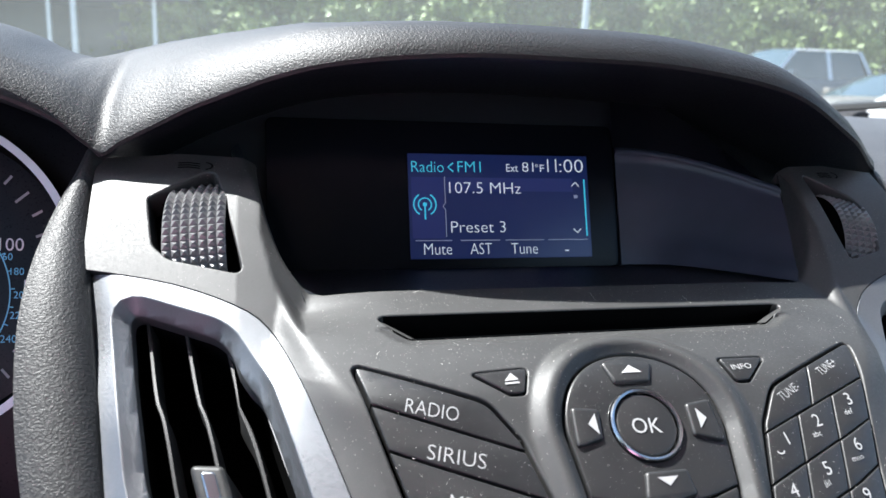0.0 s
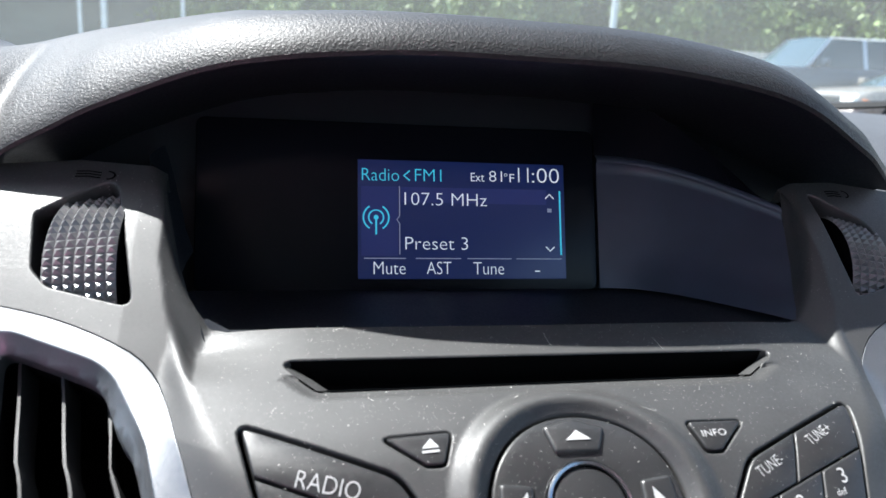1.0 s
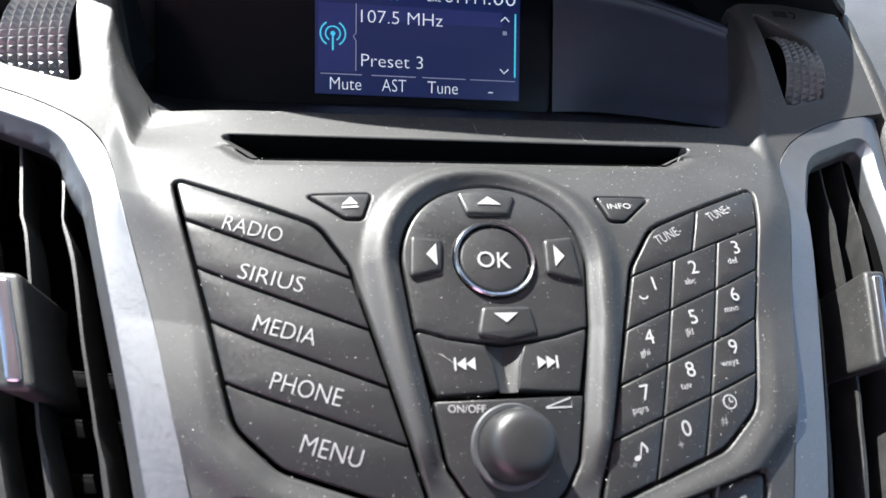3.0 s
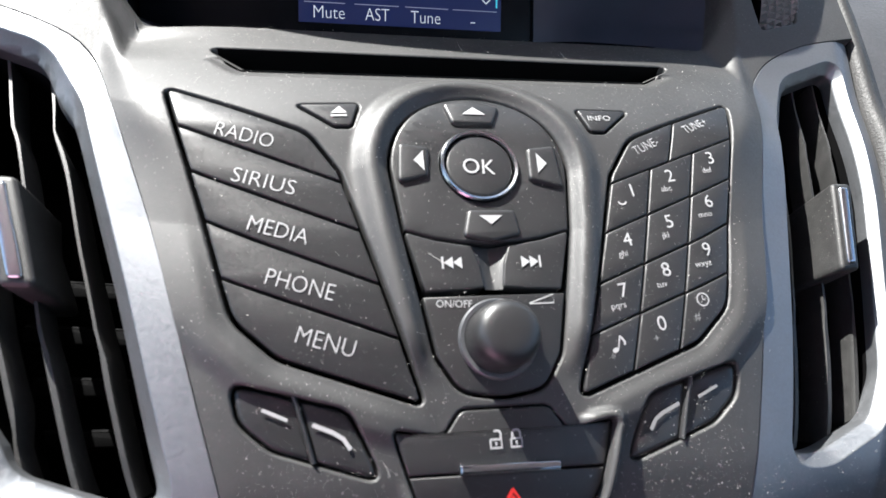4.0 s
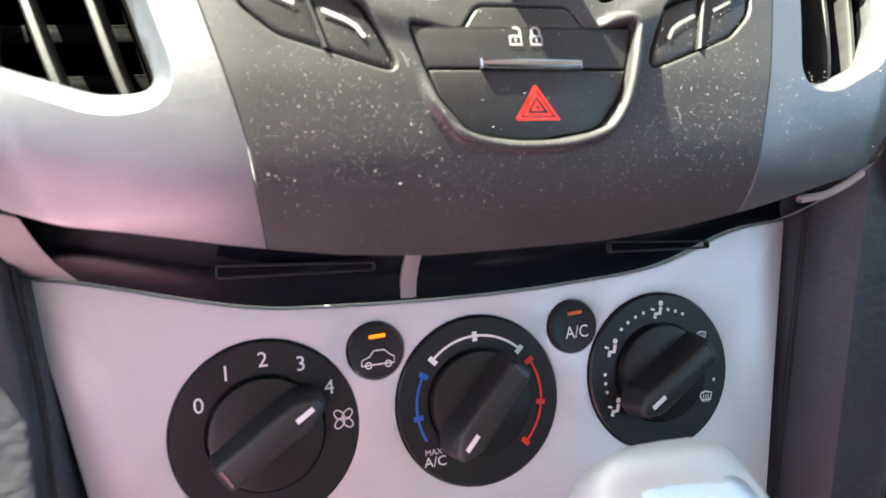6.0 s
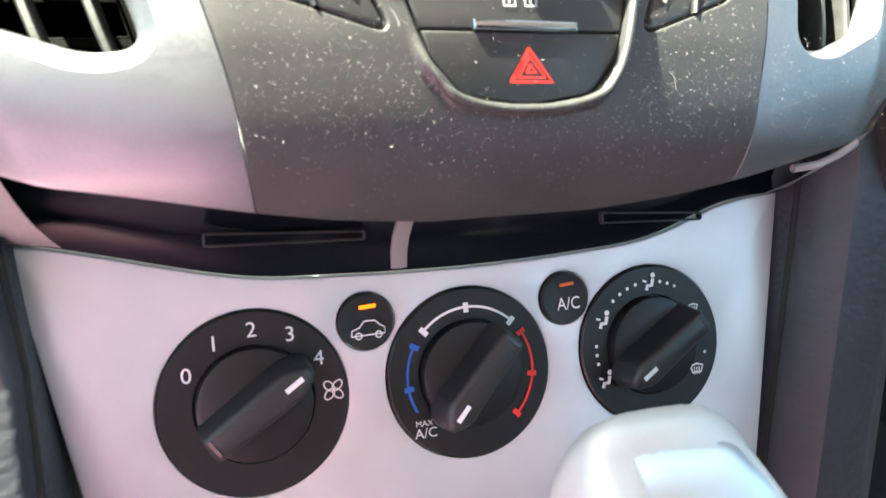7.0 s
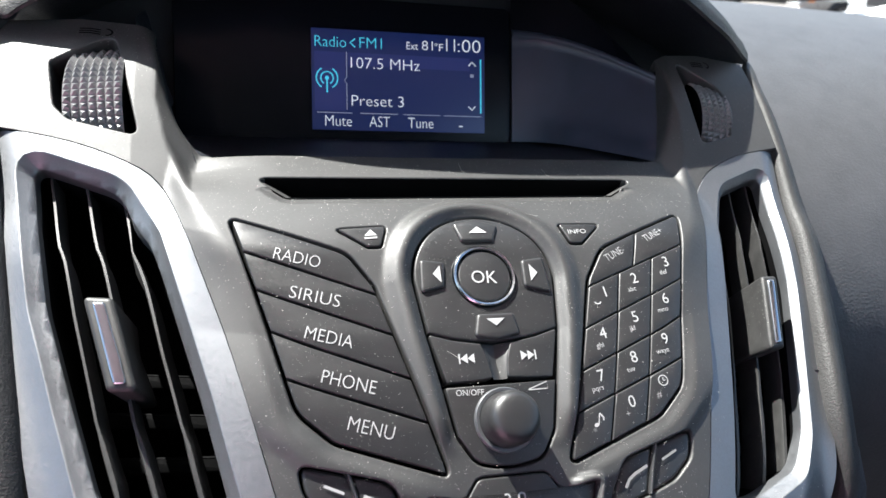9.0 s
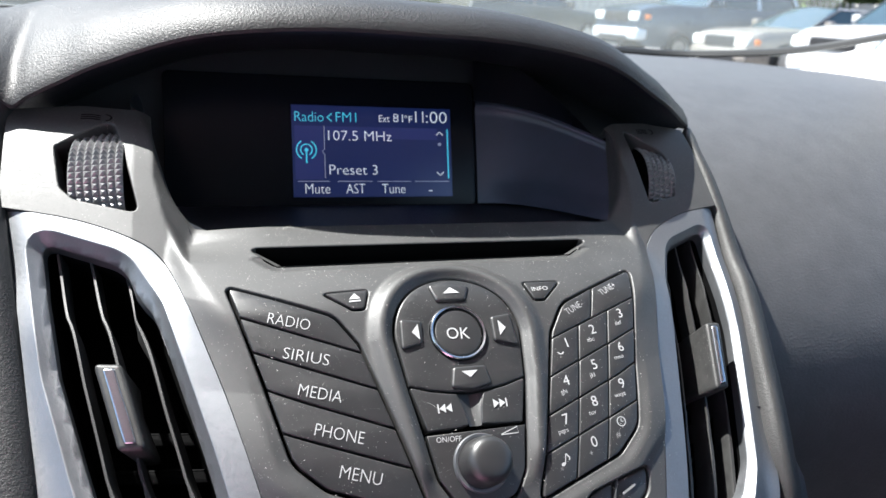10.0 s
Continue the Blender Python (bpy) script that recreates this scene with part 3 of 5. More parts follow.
knob = part("volume_knob", upright(revolved([(.0095, -.001), (.0095, .0040), (.0093, .0075), (.0091, .0100), (.0086, .0118), (.0077, .0130), (.0064, .0137), (.0045, .0141), (.002, .0142), (0, .0142)], 56), -.0005, -.0535), KNOB, console,
            "domed black volume knob")
part("knob_ring", upright(revolved([(.0096, 0), (.0113, 0), (.0113, .0012), (.0109, .0018), (.0097, .0016)], 56), -.0005, -.0535), SILVER, knob, "satin silver ring")
# phone buttons
for side, o in ((-1, PHONE_LEFT), (1, PHONE_RIGHT)):
    mid = [(side * a, s) for a, s in mm((55.6, -64), (51, -84))]
    l0, l1 = (mid[0], mid[1]) if side < 0 else (mid[1], mid[0])
    for k, (p, q) in enumerate(((l0, l1), (l1, l0))):
        b = key("phone_button", grown(tidy(clipped(o, p, q)), -.0003), w1=-.0006, bevel=.0014)
        if k:
            mark = line([(side * a, s) for a, s in mm((64, -69.2), (57.6, -72.2))], .0009)
        else:
            mark = line([(side * a, s) for a, s in mm((51.4, -73.6), (46, -76), (43.6, -77.6), (41.8, -80.4))], .0011)
        printed(mark, b, WHITE if side < 0 else GREY_PRINT, w=0)
for side in (-1, 1):
    ridge = [(side * a, c) for a, c in mm((56.0, -66.3), (53.4, -75), (51.2, -83.2))]
    rows = [[(a + .0009 * math.cos(q), c, -.0016 + .0024 * math.sin(q)) for q in np.linspace(0, math.pi, 8)] for a, c in ridge]
    part("key_ridge", bent(grid(rows), face), BUTTON, console, smooth_angle=180)
# lock and hazard buttons
d0, d1 = mm((-28, -88.3), (28, -89))
b = key("lock_button", grown(tidy(clipped(HAZARD, d0, d1)), -.0003))
for x, shackle in ((-.0034, .0010), (.0023, 0)):
    mark = joined(line(mm(*((x * 1000 - 1.5, -80.2), (x * 1000 - 1.5, -82.4), (x * 1000 + 1.5, -82.4), (x * 1000 + 1.5, -80.2), (x * 1000 - 1.5, -80.2))), .0006),
                  line(arc(x + shackle * .3, -.0790, .0011, 180 if not shackle else 130, -10, 10), .0006), line([(x, -.0808), (x, -.0818)], .0005))
    if shackle:
        mark = joined(mark, line([(x + .0013, -.0790), (x + .0014, -.0802)], .0006))
    else:
        mark = joined(mark, line([(x + .0011, -.0790), (x + .0011, -.0802)], .0006), line([(x - .0011, -.0790), (x - .0011, -.0802)], .0006))
    printed(mark, b, w=.0006, name="padlock_mark")
b = key("hazard_button", grown(tidy(clipped(HAZARD, d1, d0)), -.0003))
for k, wdt in ((.96, .0012), (.62, .0009), (.22, .0009)):
    tri = [(.0007 + (x - .0007) * k, -.0983 + (y + .0983) * k) for x, y in mm((-5.0, -101.3), (.5, -93), (6.6, -101.5))]
    printed(line(tri + [tri[0], tri[1]], wdt), b, RED, w=.0006, name="hazard_mark")
bar = slab(rounded(mm((-13.8, -88.6), (14.2, -89.2), (14.2, -86.6), (-13.8, -86)), .0004), -.001, .0016, .0008)
part("chrome_bar", bent(bar, face), CHROME, console, "thin chrome bar between the lock and hazard buttons")
bead = catmull(mm((32.0, -77.5), (29.6, -86), (26.3, -96), (22.8, -102.0), (18.6, -105.2), (10, -107.4), (0, -108.0), (-10, -107.4), (-18.6, -105.2), (-22.8, -102.0), (-25.6, -97.5)), 6)
rows = []
for i, (a, c) in enumerate(bead):
    d = bead[min(i + 1, len(bead) - 1)] - bead[max(i - 1, 0)]
    d /= np.linalg.norm(d)
    r = .0013 * min(1.0, .25 + (len(bead) - 1 - i) / 12, .3 + i / 6)
    base = float(fascia_relief(np.array([a]), np.array([c]))[0])
    rows.append([(a + d[1] * r * math.cos(q), c - d[0] * r * math.cos(q), max(base, .0006) + 1.5 * r * math.sin(q) - .0006) for q in np.linspace(-.3, math.pi + .3, 10)])
part("button_surround", bent(grid(rows), face), PLASTIC, console, "raised rim round the lock and hazard buttons", smooth_angle=180)
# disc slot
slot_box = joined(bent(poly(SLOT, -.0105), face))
part("disc_slot", slot_box, DARK, console, "disc slot floor, blackened for the shade in it")
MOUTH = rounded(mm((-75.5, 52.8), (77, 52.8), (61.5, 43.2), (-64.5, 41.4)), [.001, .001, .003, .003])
# black skins over the slot's walls imitate its unlit inside
part("slot_shade", bent(cut(grid([[(*p, -.0105) for p in MOUTH], [(*p, -.0042) for p in MOUTH]], closed=True), .004, (0,)), face), DARK, console, "black skin standing in for the shade inside the slot")
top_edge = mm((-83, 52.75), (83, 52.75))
part("slot_top_shade", bent(cut(grid([[(*p, -.0105) for p in top_edge], [(*p, -.0004) for p in top_edge]]), .003, (0,)), face), DARK, console)
for ends in (((-83, 53.0), (-71, 40.4), (-75.5, 52.8), (-64.5, 41.4)), ((83, 53.0), (67, 42.0), (77, 52.8), (61.5, 43.2))):
    (a, b), (c, d), (e, f), (g, h) = mm(*ends)
    rows = [[(a + (e - a) * t + (c + (g - c) * t - a - (e - a) * t) * q, b + (f - b) * t + (d + (h - d) * t - b - (f - b) * t) * q, -.0008 - .0040 * t ** 1.3) for q in np.linspace(0, 1, 7)] for t in np.linspace(0, 1, 9)]
    part("slot_scoop", bent(grid(rows), face), PLASTIC, console, "scooped end of the slot", smooth_angle=180)
low = [((-71 + 138 * t) / 1000, (40.4 + 1.6 * t) / 1000, (-64.5 + 126 * t) / 1000, (41.4 + 1.8 * t) / 1000) for t in np.linspace(0, 1, 30)]
part("slot_sill", bent(grid([[(a, b, -.0008), ((a + c) / 2, (b + d) / 2, -.0020), (c, d, -.0048)] for a, b, c, d in low]), face), PLASTIC, console, smooth_angle=180)

# ---- air vents in their silver surrounds ----
OPENING = rounded(mm((162.3, 46.5), (133, 36.5), (121, 14), (103.5, -42), (89.5, -91.5), (101, -93), (124, -85), (134, -72), (142.5, -47), (152.5, -14)), [.004, .014, .02, .05, .006, .02, .012, .02, .04, .06], 6)
TRIM = mm((96, -125.4), (110, -122.4)) + rounded(mm((110, -122.4), (126, -117.6), (140, -104), (150, -85), (157.5, -55), (167, 8), (176.6, 60), (170, 58.6)), [0, .012, .03, .06, .1, .1, .002, 0], 9)[1:-1] + [(a + .0002, b - .0001) for a, b in reversed(SEAM)]


def trim_relief(u, s):
    edge = smooth(np.abs(u) - np.interp(s, [-.12, -.07, 0, .06], [.112, .128, .150, .165]), 0, .022)
    return -0.0002 - .006 * edge


def air_vent(side):
    def place(o):
        return o if side > 0 else mirror(o)
    v = thing("air_vent", (side * .12, -.03, .85), "tall air vent with black slats in a satin silver surround", "air vent", "console air vents")
    dressed("surround", cut(slab(place(TRIM), -.016, 0, .0004, [place(OPENING)], hole_depth=.0108, chamfer=(.0052, .0050) if side < 0 else (.0036, .0042)), .003, (0, 1)), SILVER, v, "satin silver plastic surround", trim_relief)
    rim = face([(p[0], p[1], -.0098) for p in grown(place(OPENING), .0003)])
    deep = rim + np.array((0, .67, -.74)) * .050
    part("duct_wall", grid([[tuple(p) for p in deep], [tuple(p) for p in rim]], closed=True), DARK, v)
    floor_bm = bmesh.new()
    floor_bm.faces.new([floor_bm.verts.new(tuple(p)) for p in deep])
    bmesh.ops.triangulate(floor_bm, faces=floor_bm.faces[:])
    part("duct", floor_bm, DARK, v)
    SLATS = (mm((157, 45), (151, 14), (145.2, -15), (135.1, -56), (123.5, -92)), mm((145, 44), (137.8, 10.5), (133.4, -10), (123.6, -54), (112, -92)), mm((131.5, 38), (124.5, 7.3), (116.8, -27), (107.2, -63), (98.5, -92)))
    svals = np.linspace(-.092, .046, 40)
    iu, ou = (np.interp(svals, [p[1] for p in line_][::-1], [p[0] for p in line_][::-1]) for line_ in (mm((134, 40), (121, 14), (104, -42), (89, -93)), mm((163, 47), (152.5, -14), (142.5, -47), (130, -93))))
    for path in SLATS:
        rows = []
        line_u = np.interp(svals, [p[1] for p in path][::-1], [p[0] for p in path][::-1])
        for s, u in zip(svals, line_u):
            if s > path[0][1] + .001:
                continue
            jog = .0009 * smooth(s, .008, .015) - .0007 * smooth(-s, .050, .056)
            wide = .0008 + .0005 * smooth(-s, .052, .058)
            rear = -.022
            u += jog
            rows.append([(side * (u - .0010), s, rear), (side * (u - wide), s, -.0118), (side * (u - wide * .55), s, -.0106), (side * (u + wide * .55), s, -.0106), (side * (u + wide), s, -.0118), (side * (u + .0010), s, rear)])
        bm = grid(rows)
        bmesh.ops.recalc_face_normals(bm, faces=bm.faces[:])
        part("slat", bent(bm, face), SLAT, v, "dusty black slat")
    for s in (-.075, -.06, -.045, -.03):
        a, c = np.interp(s, svals, iu), np.interp(s, svals, ou)
        bm = slab(rounded([(side * a, s - .003), (side * c, s - .003), (side * c, s + .003), (side * a, s + .003)], .0005), -.052, -.040, .001)
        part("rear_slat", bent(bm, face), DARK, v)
    u0 = side * .1300
    lean = side * .0075 / .026
    o = [(u0 + x + lean * (s + .027), s) for x, s in ((-.0047, -.0425), (.0047, -.0425), (.0047, -.0118), (-.0047, -.0118))]
    tab = part("adjuster_tab", bent(cut(slab(rounded(o, .002), -.026, .0030, .0016), .004), face), SLAT, v, "dusty black adjuster tab")
    o = [(u0 + x + lean * (s + .027), s) for x, s in ((-.0021, -.0405), (.0021, -.0405), (.0021, -.0138), (-.0021, -.0138))]
    part("chrome_strip", bent(cut(slab(rounded(o, .0012), .002, .0040, .0009), .004), face), CHROME, tab, "chrome strip")
    return v


for side in (-1, 1):
    air_vent(side)


# ---- thumb wheels ----
def thumb_wheel(side):
    w = thing("thumb_wheel", (side * .143, .075, .985), "black thumb wheel with diamond knurling set into the console", "thumb wheel", "console thumb wheels")
    wheel = bmesh.new()
    n, m, arc_r, wide, at_u, turned = (26, 7, .0340, .0225, -.1424, 9) if side < 0 else (26, 5, .0300, .0165, .1462, -10)
    spots = {}

    def on_wheel(i, j, r):
        a = (i / n - .5) * 2.3
        return ((j / m - .5) * wide, r * math.sin(a), r * math.cos(a) - (arc_r if side < 0 else arc_r + .0012))

    for i in range(n + 1):
        for j in range(m + 1):
            spots[i, j] = wheel.verts.new(on_wheel(i, j, arc_r))
    for i in range(n):
        for j in range(m):
            tip = wheel.verts.new(on_wheel(i + .5, j + .5, arc_r + .0015))
            ring4 = [spots[i, j], spots[i, j + 1], spots[i + 1, j + 1], spots[i + 1, j]]
            for k in range(4):
                wheel.faces.new((ring4[k], ring4[(k + 1) % 4], tip))
    bmesh.ops.recalc_face_normals(wheel, faces=wheel.faces[:])
    part("wheel", upright(moved(wheel, turn=turned), at_u, .083, .0016), WHEEL, w, "knurled black wheel", smooth_angle=5)
    sides = joined(*(grid([[(k * wide / 2, arc_r * math.sin(a), arc_r * math.cos(a) - (arc_r if side < 0 else arc_r + .0012)) for a in np.linspace(-1.3, 1.3, 24)],
                           [(k * wide / 2, .014 * math.sin(a), -.03) for a in np.linspace(-1.3, 1.3, 24)]]) for k in (-1, 1)))
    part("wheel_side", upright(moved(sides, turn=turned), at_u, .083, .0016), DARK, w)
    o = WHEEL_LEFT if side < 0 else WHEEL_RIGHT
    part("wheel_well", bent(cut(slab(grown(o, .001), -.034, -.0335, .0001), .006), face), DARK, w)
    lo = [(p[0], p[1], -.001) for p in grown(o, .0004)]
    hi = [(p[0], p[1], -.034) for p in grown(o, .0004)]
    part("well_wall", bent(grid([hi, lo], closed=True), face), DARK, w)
    marks = joined(*(line([(side * .146 + dx, .1145 + k * .0016), (side * .146 + dx + .004, .1150 + k * .0016), (side * .146 + dx + .008, .1143 + k * .0016)], .0008) for k in (-1, 0, 1) for dx in (-.004,)),
                   line(arc(side * .146 + .006, .1146, .0024, -90, 90, 8), .0008))
    printed(marks, w, DARK, w=.0003, name="vent_mark")
    return w


for side in (-1, 1):
    thumb_wheel(side)

# ---- display in its hood ----
display = thing("display_screen", (-.004, .14, .966), "small colour radio display glowing blue behind a smoked panel", "display")
cx = -.0042
part("bezel", bent(slab(rounded([(-.118, -.0055), (.0575, -.0055), (.0575, .068), (-.118, .068)], .004), -.02, -.0004, .0006), screen_plane), SMOKED, display, "gloss black bezel")
part("panel", bent(slab(rounded([(cx - .0468, -.0004), (cx + .0468, -.0004), (cx + .0468, .0516), (cx - .0468, .0516)], .0004), -.001, 0, .0002), screen_plane), SCREEN, display, "lit dark blue screen")


def shown(bm, mat, w=.0003, name="lettering"):
    for v in bm.verts:
        v.co.z += w
    return part(name, bent(bm, screen_plane), mat, display)


def rect(x0, y0, x1, y1):
    return poly(mm((x0, y0), (x1, y0), (x1, y1), (x0, y1)))


shown(rect(-49.6, 9.6, -33.6, 39.8), SCREEN_HI, .0001, "icon_field")
shown(rect(-32.4, 33, 34, 39.8), SCREEN_HI, .0001, "title_field")
for word, x, y, cap, length, mat in (("Radio", -49.3, 42.2, 5.6, 16.2, INK_CYAN), ("FM1", -26.1, 42.4, 5.6, 11.8, INK_CYAN), ("Ext", -1, 43, 3.9, 6.2, INK_WHITE), ("81", 7.4, 43, 5, 6.0, INK_WHITE),
                                     ("\u00b0F", 14.3, 43, 3.8, 4.8, INK_WHITE), ("11", 20.9, 43, 6.9, 4.9, INK_WHITE), (":00", 27.4, 43, 6.9, 12.9, INK_WHITE), ("107.5 MHz", -30.8, 31.8, 5.7, 37, INK_WHITE), ("Preset 3", -30.6, 12.3, 5.7, 27.8, INK_WHITE),
                                     ("Mute", -44.4, 1.6, 5.6, 13.8, INK_WHITE), ("AST", -21.3, 1.6, 5.6, 10.9, INK_WHITE), ("Tune", -.5, 1.5, 5.6, 13.9, INK_WHITE), ("-", 27.8, 1.2, 5.6, 2.2, INK_WHITE)):
    shown(lettering(word, x / 1000, y / 1000, cap / 1000, length / 1000, bold=-.013 if cap > 4.5 else -.004), mat)
shown(line(mm((-28.4, 47), (-31, 44.8), (-28.4, 42.6)), .0007), INK_CYAN, name="chevron")
for a, b in ((-48.5, -30.4), (-26.1, -6), (-3.1, 17.1), (19.2, 40.5)):
    shown(rect(a, 8.3, b, 8.7), INK_DIM, name="divider")
shown(rect(39.9, 10.3, 40.7, 39.5), INK_CYAN, name="scroll_line")
shown(line(mm((33.4, 35.8), (35.4, 37.8), (37.4, 35.8)), .0006), INK_WHITE, name="chevron")
shown(line(mm((33.2, 14), (35.2, 12), (37.2, 14)), .0006), INK_WHITE, name="chevron")
shown(rect(34.3, 29.6, 36.3, 31.3), INK_DIM, name="scroll_block")
shown(line(mm((-33, 40), (-33, 27), (-34.2, 25.3), (-33, 23.6), (-33, 10.2)), .0004), INK_DIM, name="divider")
shown(joined(*(line(arc(-.0432, .0262, r, a, a + 120, 14), .0007) for r in (.0032, .0055) for a in (-60, 120)), line(mm((-43.2, 26.4), (-43.2, 18.8)), .0008), poly(ellipse(-.0432, .0262, .0011, n=12))), INK_CYAN, name="radio_mark")
shown(joined(line(arc(-.0432, .0262, .0032, -60, 240, 24), .0006)), INK_CYAN, .0002, name="radio_ring")
rows = []
for t in np.linspace(0, 1, 12):
    p = screen_plane(np.array([(.0590, -.0045 + .0575 * t, -.001)]))[0]
    s = .0690 + .046 * t
    q = face([(np.interp(s, [.0690, .09, .122], [.104, .111, .117]), s, -.0015 - .005 * smooth(s, .070, .082))])[0]
    row = []
    for k in np.linspace(0, 1, 12):
        c = p + (q - p) * k
        row.append((c[0], c[1] + .014 * math.sin(math.pi * k) * (1 - .3 * k), c[2] + .004 * t * math.sin(math.pi * k)))
    rows.append(row)
top = rows[-1]
rows += [[(x, y + dy, z + dz) for x, y, z in top] for dy, dz in ((-.0007, .0006), (-.0008, .0016), (.0002, .0028), (.0022, .0036), (.0050, .0039), (.03, .0025))]
part("side_panel", grid(rows), BLANK, display, "matt dark blank panel", smooth_angle=180)
leaf = []
for k, (x, y, z) in zip(np.linspace(0, 1, 12), top):
    h = .030 * (1 - k ** 1.7)
    leaf.append([(x, y + .0030 + .010 * t, z + .0034 + h * t) for t in np.linspace(0, 1, 6)] + [(x, y + .0125, z + .0022 + h), (x, y + .03, z + .001 + h)])
part("window_corner", grid(leaf), SMOKED, display, "gloss black corner of the smoked window")


# ---- dashboard: hood, recess and pads ----
dashboard = thing("dashboard", (0, .1, .80), "black grained vinyl dashboard with an arched hood over the display", "dashboard")
LIP = catmull([(-.46, .092, 1.050), (-.40, .098, 1.064), (-.33, .104, 1.066), (-.26, .110, 1.056), (-.205, .115, 1.036), (-.187, .113, 1.0245), (-.1795, .111, 1.0190), (-.172, .110, 1.0235), (-.158, .108, 1.031), (-.14, .104, 1.040), (-.10, .098, 1.0545), (-.05, .094, 1.061),
               (0, .092, 1.0618), (.05, .093, 1.0605), (.10, .097, 1.053), (.14, .103, 1.036), (.162, .110, 1.026), (.181, .118, 1.017)], 8)


def hood_row(x, y, z):
    y -= .009 * float(smooth(z, 1.012, 1.055)) * float(smooth(x, -.15, -.07)) + .004 * float(smooth(x, .07, .12)) * float(smooth(-x, -.18, -.15))
    back = 1.036
    top = z + .0145
    if x < 0:
        top = max(top, float(np.interp(x, [-.26, -.238, -.224, -.2124, -.20, -.182, -.1635, -.137, -.10, -.05], [1.0745, 1.070, 1.0654, 1.0590, 1.0562, 1.0612, 1.0660, 1.0712, 1.0762, 1.077])))
    far = top * .5 + (back + .008) * .5
    lead = smooth(z, 1.028, 1.016) if x < 0 else 0.0
    return [(x * .97, .175, z - .016), (x * .985, .13, z - .006), (x, y + .007, z - .0030), (x, y + .002, z - .0028), (x, y - .0012, z - .0018), (x, y - .0019, z - .0002), (x, y - .0004, z + .0034),
            (x, y + .006, z + .0088), (x, y + .014, z + .0122 + .15 * (top - z - .0145)), (x, y + .035, z + .0138 + .45 * (top - z - .0145)), (x, y + .07, z + .0145 + .85 * (top - z - .0145)), (x, y + .10, top),
            (x, y + .18, far), (x, .40, back + .004), (x, .68, back)]


part("hood", grid([hood_row(*p)[4:] for p in LIP]), LEATHER, dashboard, "grained black vinyl hood")
# lower rows of the same hood, coloured black for the shade beneath it
part("hood_underside", grid([hood_row(*p)[:5] for p in LIP]), RECESS, dashboard, "hood underside, blackened to stand in for its shade")
# recess behind the lip
rows = []
for u in np.linspace(-.118, .118, 25):
    low = float(fascia_relief(np.array([u]), np.array([.0685]))[0])
    f = face([(u, .0685, low), (u, .0685, low - .002)])
    z = f[0][2]
    rows.append([tuple(f[1]), (u, .075, z - .0035), (u, .10, .968 + .5 * max(0, z - .976)), (u, .139, .963), (u, .1385, .958)])
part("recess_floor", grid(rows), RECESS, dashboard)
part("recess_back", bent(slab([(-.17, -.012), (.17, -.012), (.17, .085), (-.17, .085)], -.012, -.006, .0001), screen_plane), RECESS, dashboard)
for side in (-1,):
    rows = []
    for s in np.linspace(.066, .128, 9):
        p = face([(side * np.interp(s, [.0695, .09, .122], [.1045, .112, .118]), s, -.001 - .005 * smooth(s, .070, .082))])[0]
        q = (side * np.interp(s, [.066, .128], [.118, .13]), .142 + .35 * (p[2] - .97), p[2] + .006)
        rows.append([tuple(p + (np.array(q) - p) * t + np.array((side * .006 * math.sin(math.pi * t), 0, 0))) for t in np.linspace(0, 1, 7)])
    bm = grid(rows)
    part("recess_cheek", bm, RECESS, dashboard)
# edge roll beside the passenger side and beside the gauges
along = [tuple(p) for p in face([(u, c, -.004) for u, c in mm((182.5, 112), (180.5, 86), (177.5, 60.5), (172, 30), (168, 8), (159, -32), (151, -66))])]
path = catmull([(.1805, .1185, 1.0150)] + along + [(.1475, -.046, .868), (.150, -.050, .838), (.158, -.050, .800), (.172, -.048, .755), (.190, -.046, .711), (.22, -.035, .62)], 6)
ROLL = ((-.06, -1.2), (0, -.10), (.04, .05), (.10, .12), (.18, .14), (.30, .09), (.46, -.02), (.64, -.18), (.80, -.38), (.92, -.62), (1.0, -.95), (1.08, -1.5), (1.2, -2.8))
rows = []
for i, p in enumerate(path):
    d = path[min(i + 1, len(path) - 1)] - path[max(i - 1, 0)]
    d /= np.linalg.norm(d)
    out = np.array((1.0, 0, 0)) - d * d[0]
    out /= np.linalg.norm(out)
    fwd = np.cross(out, d)
    fwd = -fwd if fwd[1] > 0 else fwd
    wide = float(np.interp(i, [0, 6, 18, 30, 42, 60, 80], [.010, .017, .021, .025, .026, .016, .014]))
    rows.append([tuple(p + out * wide * o + fwd * wide * f) for o, f in ROLL])
bm = grid(rows)
bmesh.ops.recalc_face_normals(bm, faces=bm.faces[:])
part("edge_roll", bm, EDGE, dashboard, "grained vinyl edge", smooth_angle=180)
path = catmull([(.1800, .121, 1.0135), (.1820, .114, 1.006), (.1822, .092, .990), (.1780, .061, .968), (.1690, .024, .934), (.1590, -.014, .898), (.1525, -.036, .868), (.1505, -.026, .848), (.150, -.008, .838), (.148, .010, .832)], 6)
rows = []
